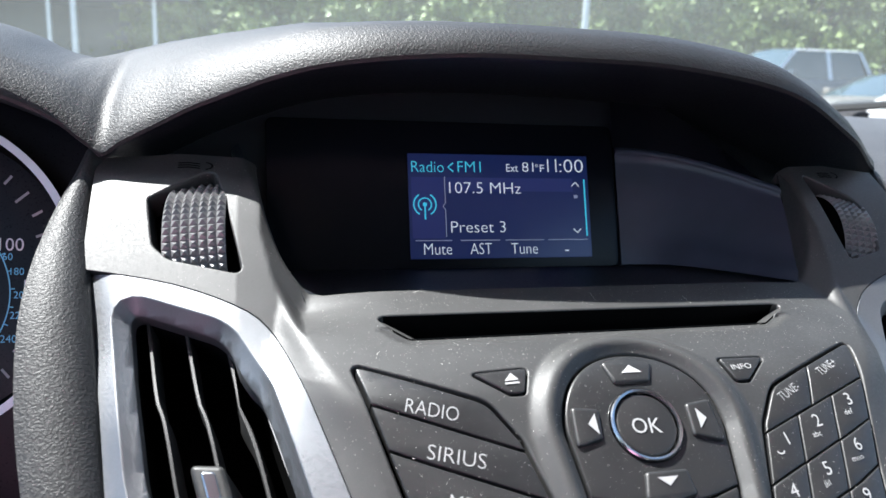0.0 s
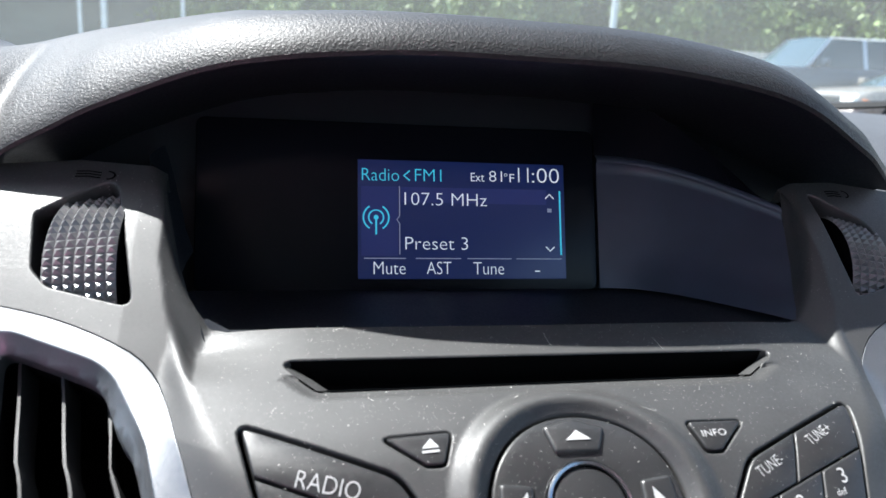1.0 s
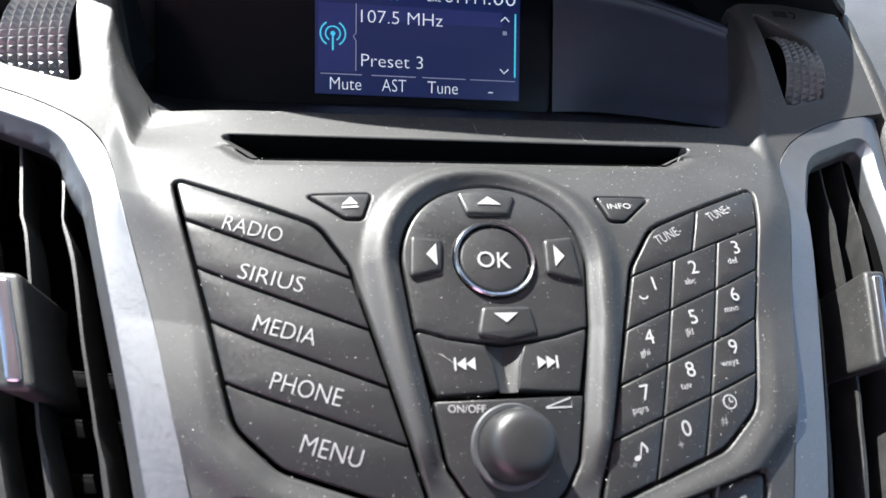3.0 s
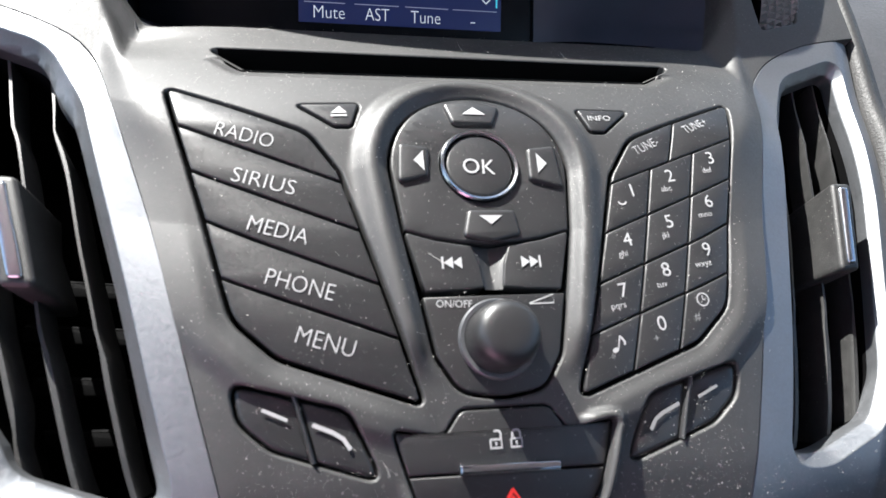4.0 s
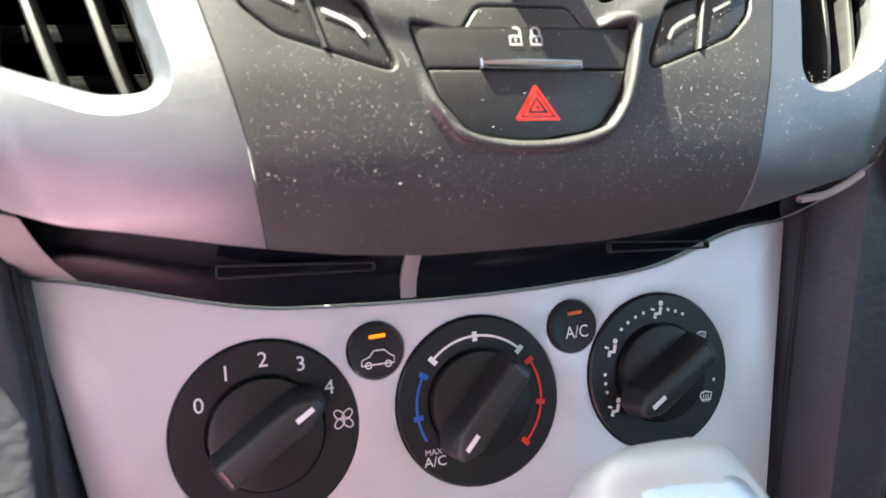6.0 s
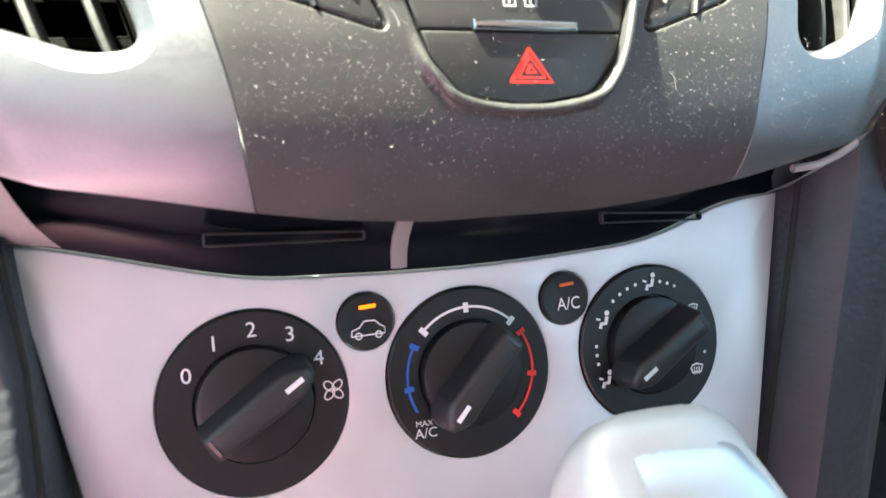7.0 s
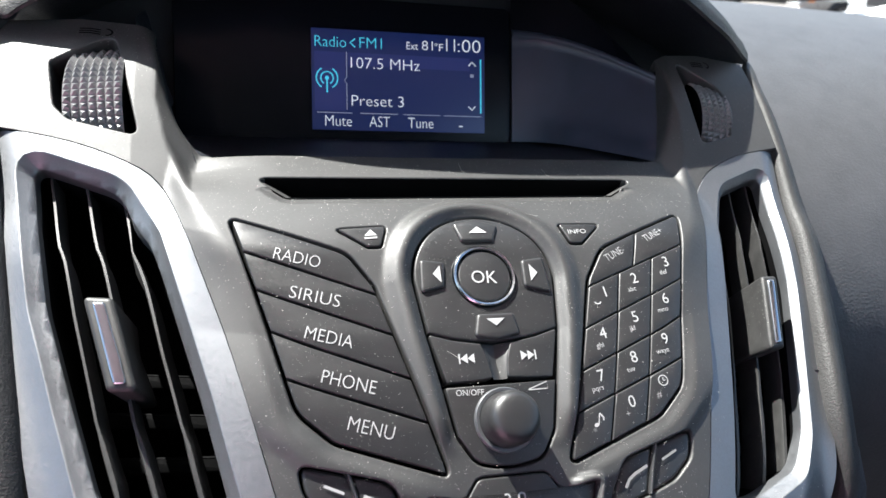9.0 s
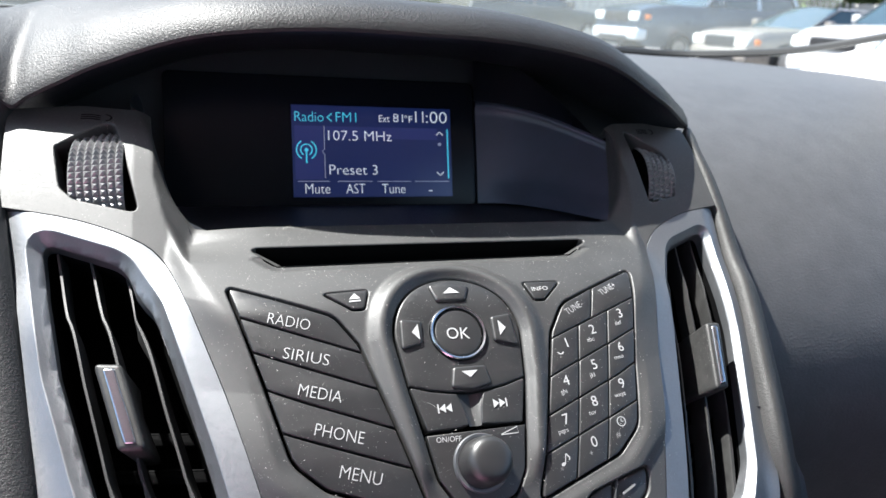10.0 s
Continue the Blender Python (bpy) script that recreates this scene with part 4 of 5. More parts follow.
for i, p in enumerate(path):
    d = path[min(i + 1, len(path) - 1)] - path[max(i - 1, 0)]
    d /= np.linalg.norm(d)
    out = np.array((1.0, 0, 0)) - d * d[0]
    out /= np.linalg.norm(out)
    fwd = np.cross(out, d)
    if fwd[1] > 0:
        fwd = -fwd
    wide = .7 + 1.5 * smooth(i, 4, 22) * (1 - .8 * smooth(i, 22, 36))
    row = [tuple(p + out * (.0050 - .0065 * math.cos(a)) * wide + fwd * (.008 * math.sin(a))) for a in np.linspace(-.7, 2.2, 10)]
    end = np.array(row[-1])
    row = [tuple(np.array(row[0]) + np.array((-.002, .03, 0)))] + row
    rows.append(row + [tuple(end + np.array((t * .12, t * 1.3, 0))) for t in (.01, .03, .07)])
rows = [[(-x, y, z) for x, y, z in r] for r in rows]
bm = grid(rows)
bmesh.ops.recalc_face_normals(bm, faces=bm.faces[:])
part("edge_roll", bm, LEATHER, dashboard, "grained vinyl edge")
prof = catmull([(.68, 1.036), (.45, 1.038), (.30, 1.034), (.22, 1.020), (.160, .998), (.112, .967), (.072, .928), (.046, .883), (.036, .82), (.05, .72)], 6)
part("passenger_side", grid([[(x, y + .03 * smooth(x, .3, .62), z - .003 * smooth(x, .35, .64)) for y, z in prof] for x in np.linspace(.172, .64, 16)]), DASH, dashboard, "plain dark grey dashboard top")

# ---- gauges ----
gauges = thing("gauge_cluster", (-.30, .12, .9), "dark gauge cluster with white and blue numerals in a hooded opening", "gauge cluster")
gauge_plane = flat((-.27, .16, .93), (1, -.1, 0), (0, .3, 1))
part("gauge_face", bent(slab(rounded(mm((-200, -90), (82, -90), (82, 112), (-200, 112)), .02), -.01, 0, .001), gauge_plane), GLOSS, gauges)
part("gauge_rim", bent(line(arc(0, .028, .0715, -60, 130, 48), .0035, .014), gauge_plane), PLATE, gauges, "satin silver rim")
part("rim_wall", bent(grid([[(*p, .014) for p in arc(0, .028, .0698, -60, 130, 48)], [(*p, 0.0) for p in arc(0, .028, .066, -60, 130, 48)]]), gauge_plane), DARK, gauges)
for word, x, y, cap, mat in (("100", .0335, .0395, .0058, DIAL_WHITE), ("12", .0445, .0205, .0058, DIAL_WHITE), ("160", .0335, .0352, .0032, CYAN), ("180", .0385, .0285, .0032, CYAN), ("200", .0400, .0178, .0032, CYAN), ("220", .0385, .0085, .0032, CYAN), ("240", .0345, -.0022, .0034, CYAN)):
    part("numeral", bent(lettering(word, x, y, cap, None, 0, .0006), gauge_plane), mat, gauges)
part("scale_line", bent(joined(line(arc(0, .020, .0385, -50, 60, 30), .0006, .0006), *(line([(r * math.cos(radians(a)), .020 + r * math.sin(radians(a))) for r in (.0385, .0405)], .0005, .0006) for a in range(-45, 60, 12))), gauge_plane), CYAN, gauges)
part("scale_ticks", bent(joined(*(line([(r * math.cos(radians(a)), .028 + r * math.sin(radians(a))) for r in (.055 if a % 20 else .0525, .060)], .0012, .0006) for a in range(-60, 130, 10))), gauge_plane), WHITE, gauges)

# ---- lower part: pocket and climate panel ----
TOP_EDGE = catmull(mm((-131.5, 31), (-117, 28.6), (-72, 17.2), (-40, 14.5), (0, 13.4), (40, 14.6), (72, 17.6), (104, 27.5), (129, 30.2)), 6)
climate = thing("climate_panel", (0, -.06, .70), "satin silver climate panel with three black dials", "climate panel")
outline = [tuple(p) for p in TOP_EDGE] + mm((112, -74), (108, -84), (60, -88), (0, -88), (-60, -88), (-108, -84), (-112, -74))
dial_at = [(-.069, -.0213), (0, -.0213), (.069, -.0205)]
button_at = [(-.0334, -.0006), (.0360, -.0005)]
bm = slab(outline[::-1], -.012, 0, .0008, [ellipse(x, y, .0284) for x, y in dial_at] + [ellipse(x, y, .0092) for x, y in button_at], hole_bevel=.0006)
part("plate", bent(bm, climate_plane), PLATE, climate, "satin silver plate")


def on_plate(bm, x=0.0, y=0.0):
    return bent(moved(bm, x, y), climate_plane)


for i, ((x, y), turn) in enumerate(zip(dial_at, (33, 48, 33))):
    dial = part("dial", on_plate(revolved([(.0282, -.01), (.0282, .0008), (.0276, .0014), (.0180, .0012), (.0176, -.001), (0, -.001)], 56), x, y), DIAL, climate, "round black dial")
    body = revolved([(.0172, -.002), (.0172, .003), (.0168, .0042), (.0155, .0046), (0, .0046)], 48)
    part("knob", on_plate(body, x, y), DIAL, dial)
    blade = slab(rounded(mm((-17.5, -6.4), (14, -7.4), (20, -3), (20, 3), (14, 7.4), (-17.5, 6.4)), [.003, .006, .004, .004, .006, .003]), .003, .0155, .0030, steps=4)
    for v in blade.verts:
        if v.co.z > .006:
            v.co.y *= .70
            v.co.x *= .96
    part("grip", on_plate(moved(blade, turn=turn + (180 if i == 1 or i == 2 else 0)), x, y), KNOB, dial, "black grip bar")
    a = radians(turn + (180 if i else 0))
    mark = line([(math.cos(a) * r, math.sin(a) * r) for r in (.0095, .0155)], .0016, .0157)
    part("pointer", on_plate(mark, x, y), DIAL_WHITE, dial, "white pointer")
    marks = []
    if i == 0:
        for word, mx, my in (("0", -87.8, -10.4), ("1", -79.5, -1.9), ("2", -68.5, 1.0), ("3", -57.3, -1.6), ("4", -49.2, -9.9)):
            part("numeral", bent(lettering(word, mx / 1000, my / 1000 - .0021, .0045, None, 0, .0017, "CENTER"), climate_plane), DIAL_WHITE, dial)
        for k in range(4):
            c = radians(45 + 90 * k)
            o = ellipse(-.0455 + .0018 * math.cos(c), -.0203 + .0018 * math.sin(c), .0019, .0012, 14, c)
            marks.append(line(o + [o[0]], .0004, .0017))
        part("fan_mark", bent(joined(*marks), climate_plane), DIAL_WHITE, dial)
    elif i == 1:
        def tick(a0, r0=.0200, r1=.0232):
            c, s = math.cos(radians(a0)), math.sin(radians(a0))
            return line([(x + r0 * c, y + r0 * s), (x + r1 * c, y + r1 * s)], .0017, .0017)
        part("white_arc", bent(joined(line([(px, py) for px, py in arc(x, y, .0218, 135, 46)], .0008, .0017), tick(135), tick(91), tick(46)), climate_plane), DIAL_WHITE, dial)
        part("red_arc", bent(joined(line(arc(x, y, .0218, 32, -46), .0008, .0017), tick(32), tick(-8), tick(-46)), climate_plane), RED, dial)
        part("blue_arc", bent(joined(line(arc(x, y, .0218, 150, 208), .0008, .0017), tick(150), tick(187)), climate_plane), BLUE, dial)
        part("lettering", bent(lettering("MAX", x - .0172, y - .0150, .0019, None, 0, .0017, "CENTER"), climate_plane), DIAL_WHITE, dial)
        part("lettering", bent(lettering("A/C", x - .0170, y - .0188, .0032, None, 0, .0017, "CENTER"), climate_plane), DIAL_WHITE, dial)
    else:
        for a0 in (62, 70, 78, 104, 113, 122, 131, 175, 183, 191, -14):
            c, s = math.cos(radians(a0)), math.sin(radians(a0))
            marks.append(poly(ellipse(x + .0225 * c, y + .0225 * s, .00065, n=8), .0017))
        for a0 in (90, 151, 207):
            c, s = x + .0222 * math.cos(radians(a0)), y + .0222 * math.sin(radians(a0))
            marks += [poly(ellipse(c + .0019, s + .0024, .0010, n=8), .0017), line([(c + .0018, s + .0012), (c + .0012, s - .0012), (c - .0006, s - .0012), (c - .0010, s - .0028)], .0014, .0017), line([(c - .0024, s + .0008), (c - .0008, s + .0002)], .0008, .0017)]
        for a0, sc in ((-32, 1.0), (32, .72)):
            c, s = x + .0212 * math.cos(radians(a0)), y + .0212 * math.sin(radians(a0))
            marks += [line([(c - .0026 * sc, s + .0012 * sc), (c, s + .0019 * sc), (c + .0026 * sc, s + .0012 * sc), (c + .0018 * sc, s - .0012 * sc), (c - .0018 * sc, s - .0012 * sc), (c - .0026 * sc, s + .0012 * sc)], .0007, .0017)]
            marks += [line([(c + k * sc, s - .0020 * sc), (c + k * sc, s + .0008 * sc)], .0004, .0017) for k in (-.001, 0, .001)]
        part("airflow_mark", bent(joined(*marks), climate_plane), DIAL_WHITE, dial)
for (x, y), word in zip(button_at, ("", "A/C")):
    b = part("round_button", on_plate(revolved([(.0089, -.004), (.0089, .0012), (.0084, .0020), (.006, .0016), (0, .0014)], 36), x, y), DIAL, climate, "round black button")
    lit = slab(rounded([(x - .0022, y + .0040), (x + .0032, y + .0043), (x + .0032, y + .0055), (x - .0022, y + .0052)], .0004), .0014, .0022, .0002)
    part("indicator", bent(lit, climate_plane), LED_DIM if word else LED, b, "small orange indicator lamp" if word else "lit amber indicator lamp")
    if word:
        part("lettering", bent(lettering(word, x + .0006, y - .0038, .0042, .0086, 0, .0022, "CENTER"), climate_plane), DIAL_WHITE, b)
    else:
        o = [(x + a, y + c) for a, c in mm((-5.2, -4.2), (-5, -2.4), (-2.6, -1.6), (-1, .3), (2.4, .3), (4.2, -1.4), (5.4, -2), (5.4, -4), (-5.2, -4.2))]
        part("car_mark", bent(joined(line(o, .0004, .0022), *(line(arc(x + c, y - .0042, .0010, 0, 360, 10), .0004, .0022) for c in (-.003, .0034))), climate_plane), DIAL_WHITE, b)

# glossy pocket between the fascia and the climate panel
rows = []
upper = face([(u * .985, s, -.010) for u, s in zip(np.linspace(-.128, .128, len(TOP_EDGE)), np.interp(np.linspace(-.128, .128, len(TOP_EDGE)), [-.128, -.067, -.03, .03, .067, .128], [-.120, -.131, -.137, -.137, -.131, -.120]))])
lower = climate_plane(np.array([(p[0], p[1] + .0005, -.002) for p in TOP_EDGE]))
for a, c in zip(lower, upper):
    rows.append([tuple(a + (c - a) * t + np.array((0, .010 * math.sin(math.pi * t) ** .6, 0))) for t in np.linspace(0, 1, 8)])
pocket = thing("storage_pocket", (0, -.04, .80), "gloss black shallow pocket under the console fascia", "storage pocket")
part("pocket_skin", grid(rows), SMOKED, pocket, smooth_angle=180)
lower_mid, upper_mid = (np.array(rows[int(np.argmin(np.abs(lower[:, 0] + .0205)))][i]) for i in (0, -1))
rib = []
for t in np.linspace(.02, .98, 8):
    c = lower_mid + (upper_mid - lower_mid) * t + np.array((0, .010 * math.sin(math.pi * t) ** .6, 0))
    rib.append([(-.0205 + .0006 * (t - .5) + dx, c[1] + dy, c[2]) for dx, dy in ((-.0028, .001), (-.0026, -.0012), (0, -.0016), (.0026, -.0012), (.0028, .001))])
part("pocket_rib", grid(rib), CAP, pocket, "pale grey rib in the pocket")
for x0, x1, y in ((-.080, -.033, .0262), (.048, .088, .0235)):
    o = rounded([(x0, y - .0020), (x1, y - .0035), (x1, y - .0005), (x0, y + .0022)], .0012)
    rim = slab(o, -.002, .0006, .0004, [grown(o, -.0007)])
    part("tray_slot", bent(rim, lambda co: climate_plane(co * np.array((1, 1, 1.0))) + np.array((0, -.006, .006))), BUTTON, pocket, "thin slot rim")
for side in (-1, 1):
    top = face([(side * .1215, -.1215, -.004), (side * .128, -.1175, -.003), (side * .135, -.110, -.005), (side * .142, -.098, -.010)])
    low = climate_plane(np.array([(side * .1165, .0295, .004), (side * .122, .0305, .005), (side * .131, .032, .004), (side * .141, .034, -.006)]))
    rows = [[tuple(a + (c - a) * t + np.array((0, -.003 * math.sin(math.pi * t), 0))) for t in np.linspace(0, 1, 6)] for a, c in zip(top, low)]
    cap = part("end_cap", grid(rows), CAP, pocket, "grey plastic end cap")
    edge = face([(side * u, s, w) for u, s, w in ((.094, -.1305, -.001), (.101, -.1272, .0015), (.108, -.1240, .0015), (.115, -.1205, .001))])
    rows = [[tuple(p + np.array((0, .0013 * math.cos(a), .0013 * math.sin(a)))) for a in np.linspace(0, 2 * math.pi, 9)] for p in edge]
    if side > 0:
        part("cap_edge", grid(rows), CAP, cap, "light grey cap edge")


# ---- cabin shell ----
CLOTH = material("grey_headliner", (0.58, 0.555, 0.53), 0.9, vary=0.05)
CARPET = material("dark_carpet", (0.02, 0.02, 0.022), 0.95, grain=0.6, grain_scale=900, vary=0.3)
# rose of an added reflector that tints the silver parts pink
ROSE_BOUNCE = material("rose_reflector", (0.82, 0.48, 0.64), 0.9, grain=0.3, grain_scale=1200, vary=0.08)
SEAT = material("dark_unseen_seat", (0.10, 0.10, 0.105), 0.9, grain=0.3, grain_scale=1200, vary=0.1)
PILLAR = material("light_pillar_trim", (0.7, 0.69, 0.66), 0.6, grain=0.1, vary=0.04)
RUBBER = material("black_rubber", (0.008, 0.008, 0.008), 0.6, vary=0.2)
tagged(part("floor", box(-.75, -1.75, .26, .75, .75, .30), CARPET), "dark carpeted car floor", "floor", kind="structure")
# unseen; front edge set to keep sun off the lever, tone to bounce light
tagged(part("ceiling", grid([[(x, y, z - .05 * (x / .6) ** 2) for x in np.linspace(-.6, .6, 9)] for y, z in ((.100, 1.385), (-.05, 1.413), (-.6, 1.43), (-1.2, 1.42), (-1.7, 1.36))]), CLOTH), "unseen light grey headliner, its front edge placed to shade the lever", "ceiling", kind="structure")
tagged(part("wall_back", box(-.72, -1.75, .3, .72, -1.70, 1.0), CLOTH), "grey cloth wall behind the seats", "wall", kind="structure")
# unseen blocks added to shape light: rose one brightens, dark one dims
tagged(part("unseen_seat", joined(box(-.62, -.78, .30, -.10, -.62, 1.02, .05, 3), box(-.62, -.66, .30, -.14, -.13, .60, .05, 3)), ROSE_BOUNCE), "unseen rose seat block added to throw pink light forward", "seat", kind="structure")
tagged(part("unseen_seat", joined(box(.12, -.90, .30, .62, -.76, 1.02, .05, 3), box(.14, -.80, .30, .62, -.17, .58, .05, 3)), SEAT), "unseen dark seat block added to dim the passenger side", "seat", kind="structure")
for side in (-1, 1):
    tagged(part("wall_left" if side < 0 else "wall_right", box(side * .76 - .02, -1.7, .28, side * .76 + .02, .62, .97), CARPET), "dark lower door wall of the cabin", "door", kind="structure")
    base, tip = Vector((side * (.74 if side < 0 else .86), .60, 1.0)), Vector((side * .60, .100, 1.39))
    rows = []
    for t in np.linspace(0, 1, 10):
        c = base.lerp(tip, t)
        rows.append([tuple(c + Vector((side * .045 * math.cos(a), .045 * math.sin(a), 0))) for a in np.linspace(0, 2 * math.pi, 13)])
    tagged(part("pillar", grid(rows), PILLAR), "light windscreen pillar trim", "pillar", kind="structure")
rows = []
for t in np.linspace(0, 1, 12):
    rows.append([(.605 + .03 * math.sin(t * 1.4) + a * .14, .535 - t * .62, 1.030 - .035 * t + .035 * a) for a in np.linspace(0, 1, 5)])
tagged(part("corner_trim", grid(rows), PILLAR), "sunlit light trim beside the dashboard", "trim", kind="structure")
edge = catmull([(-.70, .50, 1.04), (-.62, .62, 1.038), (-.3, .67, 1.040), (0, .68, 1.042), (.3, .67, 1.040), (.50, .64, 1.038), (.57, .58, 1.044), (.64, .50, 1.060), (.72, .38, 1.10)], 6)
rows = [[tuple(p + np.array((0, .010, -.003))) for p in edge], [tuple(p) for p in edge], [tuple(p + np.array((0, .003, .005))) for p in edge], [tuple(p + np.array((0, .012, .006))) for p in edge]]
tagged(part("windscreen_seal", grid(rows), RUBBER), "black rubber windscreen edge", "seal", kind="structure")
OWN_PAINT = material("silver_car_paint", (0.5, 0.5, 0.51), 0.3, metal=0.3, vary=0.02, coat=0.5)
own = thing("car_body", (0, -.4, 0), "silver hatchback body standing round the cabin", "car")
part("bonnet", grid([[(x, y, z - .07 * (x / .8) ** 2) for x in np.linspace(-.86, .86, 11)] for y, z in ((.74, .99), (1.0, .96), (1.3, .91), (1.6, .82), (1.72, .70), (1.76, .45), (1.74, .25))]), OWN_PAINT, own)
# front edge follows the headliner's, placed to shade the gear lever
part("roof", grid([[(x, y, z - .06 * (x / .6) ** 2) for x in np.linspace(-.62, .62, 9)] for y, z in ((.100, 1.415), (-.05, 1.446), (-.6, 1.465), (-1.2, 1.455), (-1.8, 1.40), (-2.1, 1.33))]), OWN_PAINT, own)
part("tailgate", grid([[(x, y, z) for x in np.linspace(-.72, .72, 5)] for y, z in ((-2.1, 1.33), (-2.42, 1.0), (-2.5, .75), (-2.48, .25))]), OWN_PAINT, own)
for side in (-1, 1):
    part("flank", grid([[(side * (.90 - .10 * smooth(abs(y + .4), 1.5, 2.2) - .06 * (z - .62) ** 2 / .1), y, z) for z in (.22, .4, .62, .8, .96)] for y in np.linspace(-2.5, 1.74, 17)]), OWN_PAINT, own)
    for y in (1.15, -1.5):
        wheel = revolved([(.0, -.10), (.22, -.10), (.29, -.11), (.315, -.08), (.32, 0), (.315, .08), (.29, .11), (.22, .10), (0, .10)], 24)
        bmesh.ops.transform(wheel, verts=wheel.verts[:], matrix=Matrix.Translation((side * .82, y, .32)) @ Matrix.Rotation(math.pi / 2, 4, "Y"))
        part("wheel", wheel, RUBBER, own)
# a small translucent share imitates the veil of glare over the outside view
film = bpy.data.materials.new("hazed_windscreen_glass")
film.use_nodes = True
fn, fl = film.node_tree.nodes, film.node_tree.links
clear, haze, blend = fn.new("ShaderNodeBsdfTransparent"), fn.new("ShaderNodeBsdfTranslucent"), fn.new("ShaderNodeMixShader")
clear.inputs[0].default_value, haze.inputs[0].default_value = (0.90, 0.95, 0.93, 1), (0.85, 0.9, 0.88, 1)
haze_noise = fn.new("ShaderNodeTexNoise")
haze_noise.inputs["Scale"].default_value = 7
span = fn.new("ShaderNodeMapRange")
span.inputs["To Min"].default_value, span.inputs["To Max"].default_value = 0.03, 0.07
fl.new(haze_noise.outputs[0], span.inputs["Value"])
fl.new(span.outputs[0], blend.inputs[0])
fl.new(clear.outputs[0], blend.inputs[1])
fl.new(haze.outputs[0], blend.inputs[2])
fl.new(blend.outputs[0], fn["Material Output"].inputs["Surface"])
pane = tagged(part("window_1", grid([[(x * (.70 - .11 * t), .68 - .57 * t - .05 * x * x - .03 * (1 - abs(2 * t - 1)), 1.045 + .35 * t + .03 * math.sin(math.pi * t)) for x in np.linspace(-1, 1, 9)] for t in np.linspace(0, 1, 7)]), film), "windscreen glass with a veil of haze mixed in", "window", kind="structure")
pane.visible_shadow = False
# grey instead of dark so that it bounces light at the climate panel
TUNNEL = box(-.13, -.75, .30, .13, -.075, .64, .02, 3)
tagged(part("tunnel", TUNNEL, CAP), "grey tunnel under the gear lever, lightened to bounce light", "tunnel", kind="structure")

# ---- knee pads beside the climate panel ----
for side in (-1, 1):
    pad = thing("knee_pad", (side * .16, 0, .30), "black grained vinyl pad beside the climate panel", "side pad", "console side pads")
    rows = []
    for z in np.linspace(.842 if side < 0 else .905, .29, 22):
        t = (.842 - z) / .285
        x0 = .1335 - .034 * t
        thin = min(1.0, max(.25, (.925 - z) / .075))
        bulge = -.65 * max(0.0, .800 - z) * float(smooth(.800 - z, 0, .02)) * float(smooth(z, .50, .70)) if side < 0 else 0.0
        rows.append([(side * (x0 + dx * thin), -.030 - .115 * t + dy + bulge * float(smooth(dx, -.004, .002)), z) for dx, dy in (((-.002, .03), (.0, .002), (.0012, -.0028), (.0035, -.0048), (.03, -.008), (.06, -.004), (.10, .02), (.16, .06), (.5, .10)) if side < 0 else ((-.002, .03), (.0, .004), (.003, -.006), (.010, -.013), (.03, -.014), (.052, .0), (.072, .026), (.09, .06), (.11, .10)))])
    part("pad_skin", grid(rows), LEATHER_FINE, pad)
    strip = [[(x + side * .0012 * math.cos(a), y - .0012 * math.sin(a), z) for a in np.linspace(0, 2 * math.pi, 9)] for x, y, z in (r[1] for r in rows)]
    part("pad_piping", grid(strip), RUBBER, pad, "thin black edge piping")

# ---- gear lever ----
lever = thing("gear_lever", (.03, -.14, .64), "silver gear lever with rounded light grey cheeks on the tunnel", "gear lever")
GRIP = material("light_grip_vinyl", (0.52, 0.53, 0.525), 0.45, metal=0.3, grain=0.2, grain_scale=1400, vary=0.05, dust=0.3)
SATIN = material("satin_silver", (0.55, 0.58, 0.62), 0.34, metal=0.85, flake=0.05, vary=0.04, coat=0.2)
lx, ly = .019, -.140


def lever_ring(z, kx, ky, n=40):
    """A squared ring round the lever's axis."""
    out = []
    for i in range(n):
        a = 2 * math.pi * i / n
        c, s = math.cos(a), math.sin(a)
        out.append((lx + (z - .78) * .12 + .86 * kx * math.copysign(abs(c) ** .55, c), ly + (z - .78) * .25 + ky * math.copysign(abs(s) ** .55, s), z - .0015 * c * min(1, kx / .02) + .006 * s))
    return out


RINGS = ((.635, .010, .010), (.69, .012, .012), (.71, .022, .020), (.735, .030, .025), (.765, .0325, .027), (.781, .0318, .0262), (.788, .0305, .0248), (.793, .0285, .0225), (.7965, .0258, .0196), (.7985, .0225, .0165), (.7993, .012, .010))
bm = grid([lever_ring(*r) for r in RINGS], closed=True)
bm.faces.new([v for v in bm.verts[-40:]])
part("grip", bm, GRIP, lever, "light grey grip with rounded cheeks", smooth_angle=180)
rows = []
for y0, lift, half in ((.0125, -.0010, .0130), (.004, .0022, .0145), (-.006, .0030, .0155), (-.015, .0018, .0165), (-.0215, -.0022, .0172), (-.0262, -.0100, .0178), (-.0282, -.0220, .0178), (-.0288, -.040, .0170)):
    z = .7990 + lift + .006 * y0 / .026
    rows.append([(lx + .0035 + half * t, ly + y0 + (z - .78) * .25, z - .0016 * t ** 4 - .0012 * t) for t in np.linspace(-1, 1, 13)]
                + [(lx + .0035 + half * 1.03, ly + y0 + (z - .78) * .25 + .002, z - .0065)])
    rows[-1].insert(0, (lx + .0035 - half * 1.03, ly + y0 + (z - .78) * .25 + .002, z - .0050))
part("insert", grid(rows), SATIN, lever, "satin silver top plate")
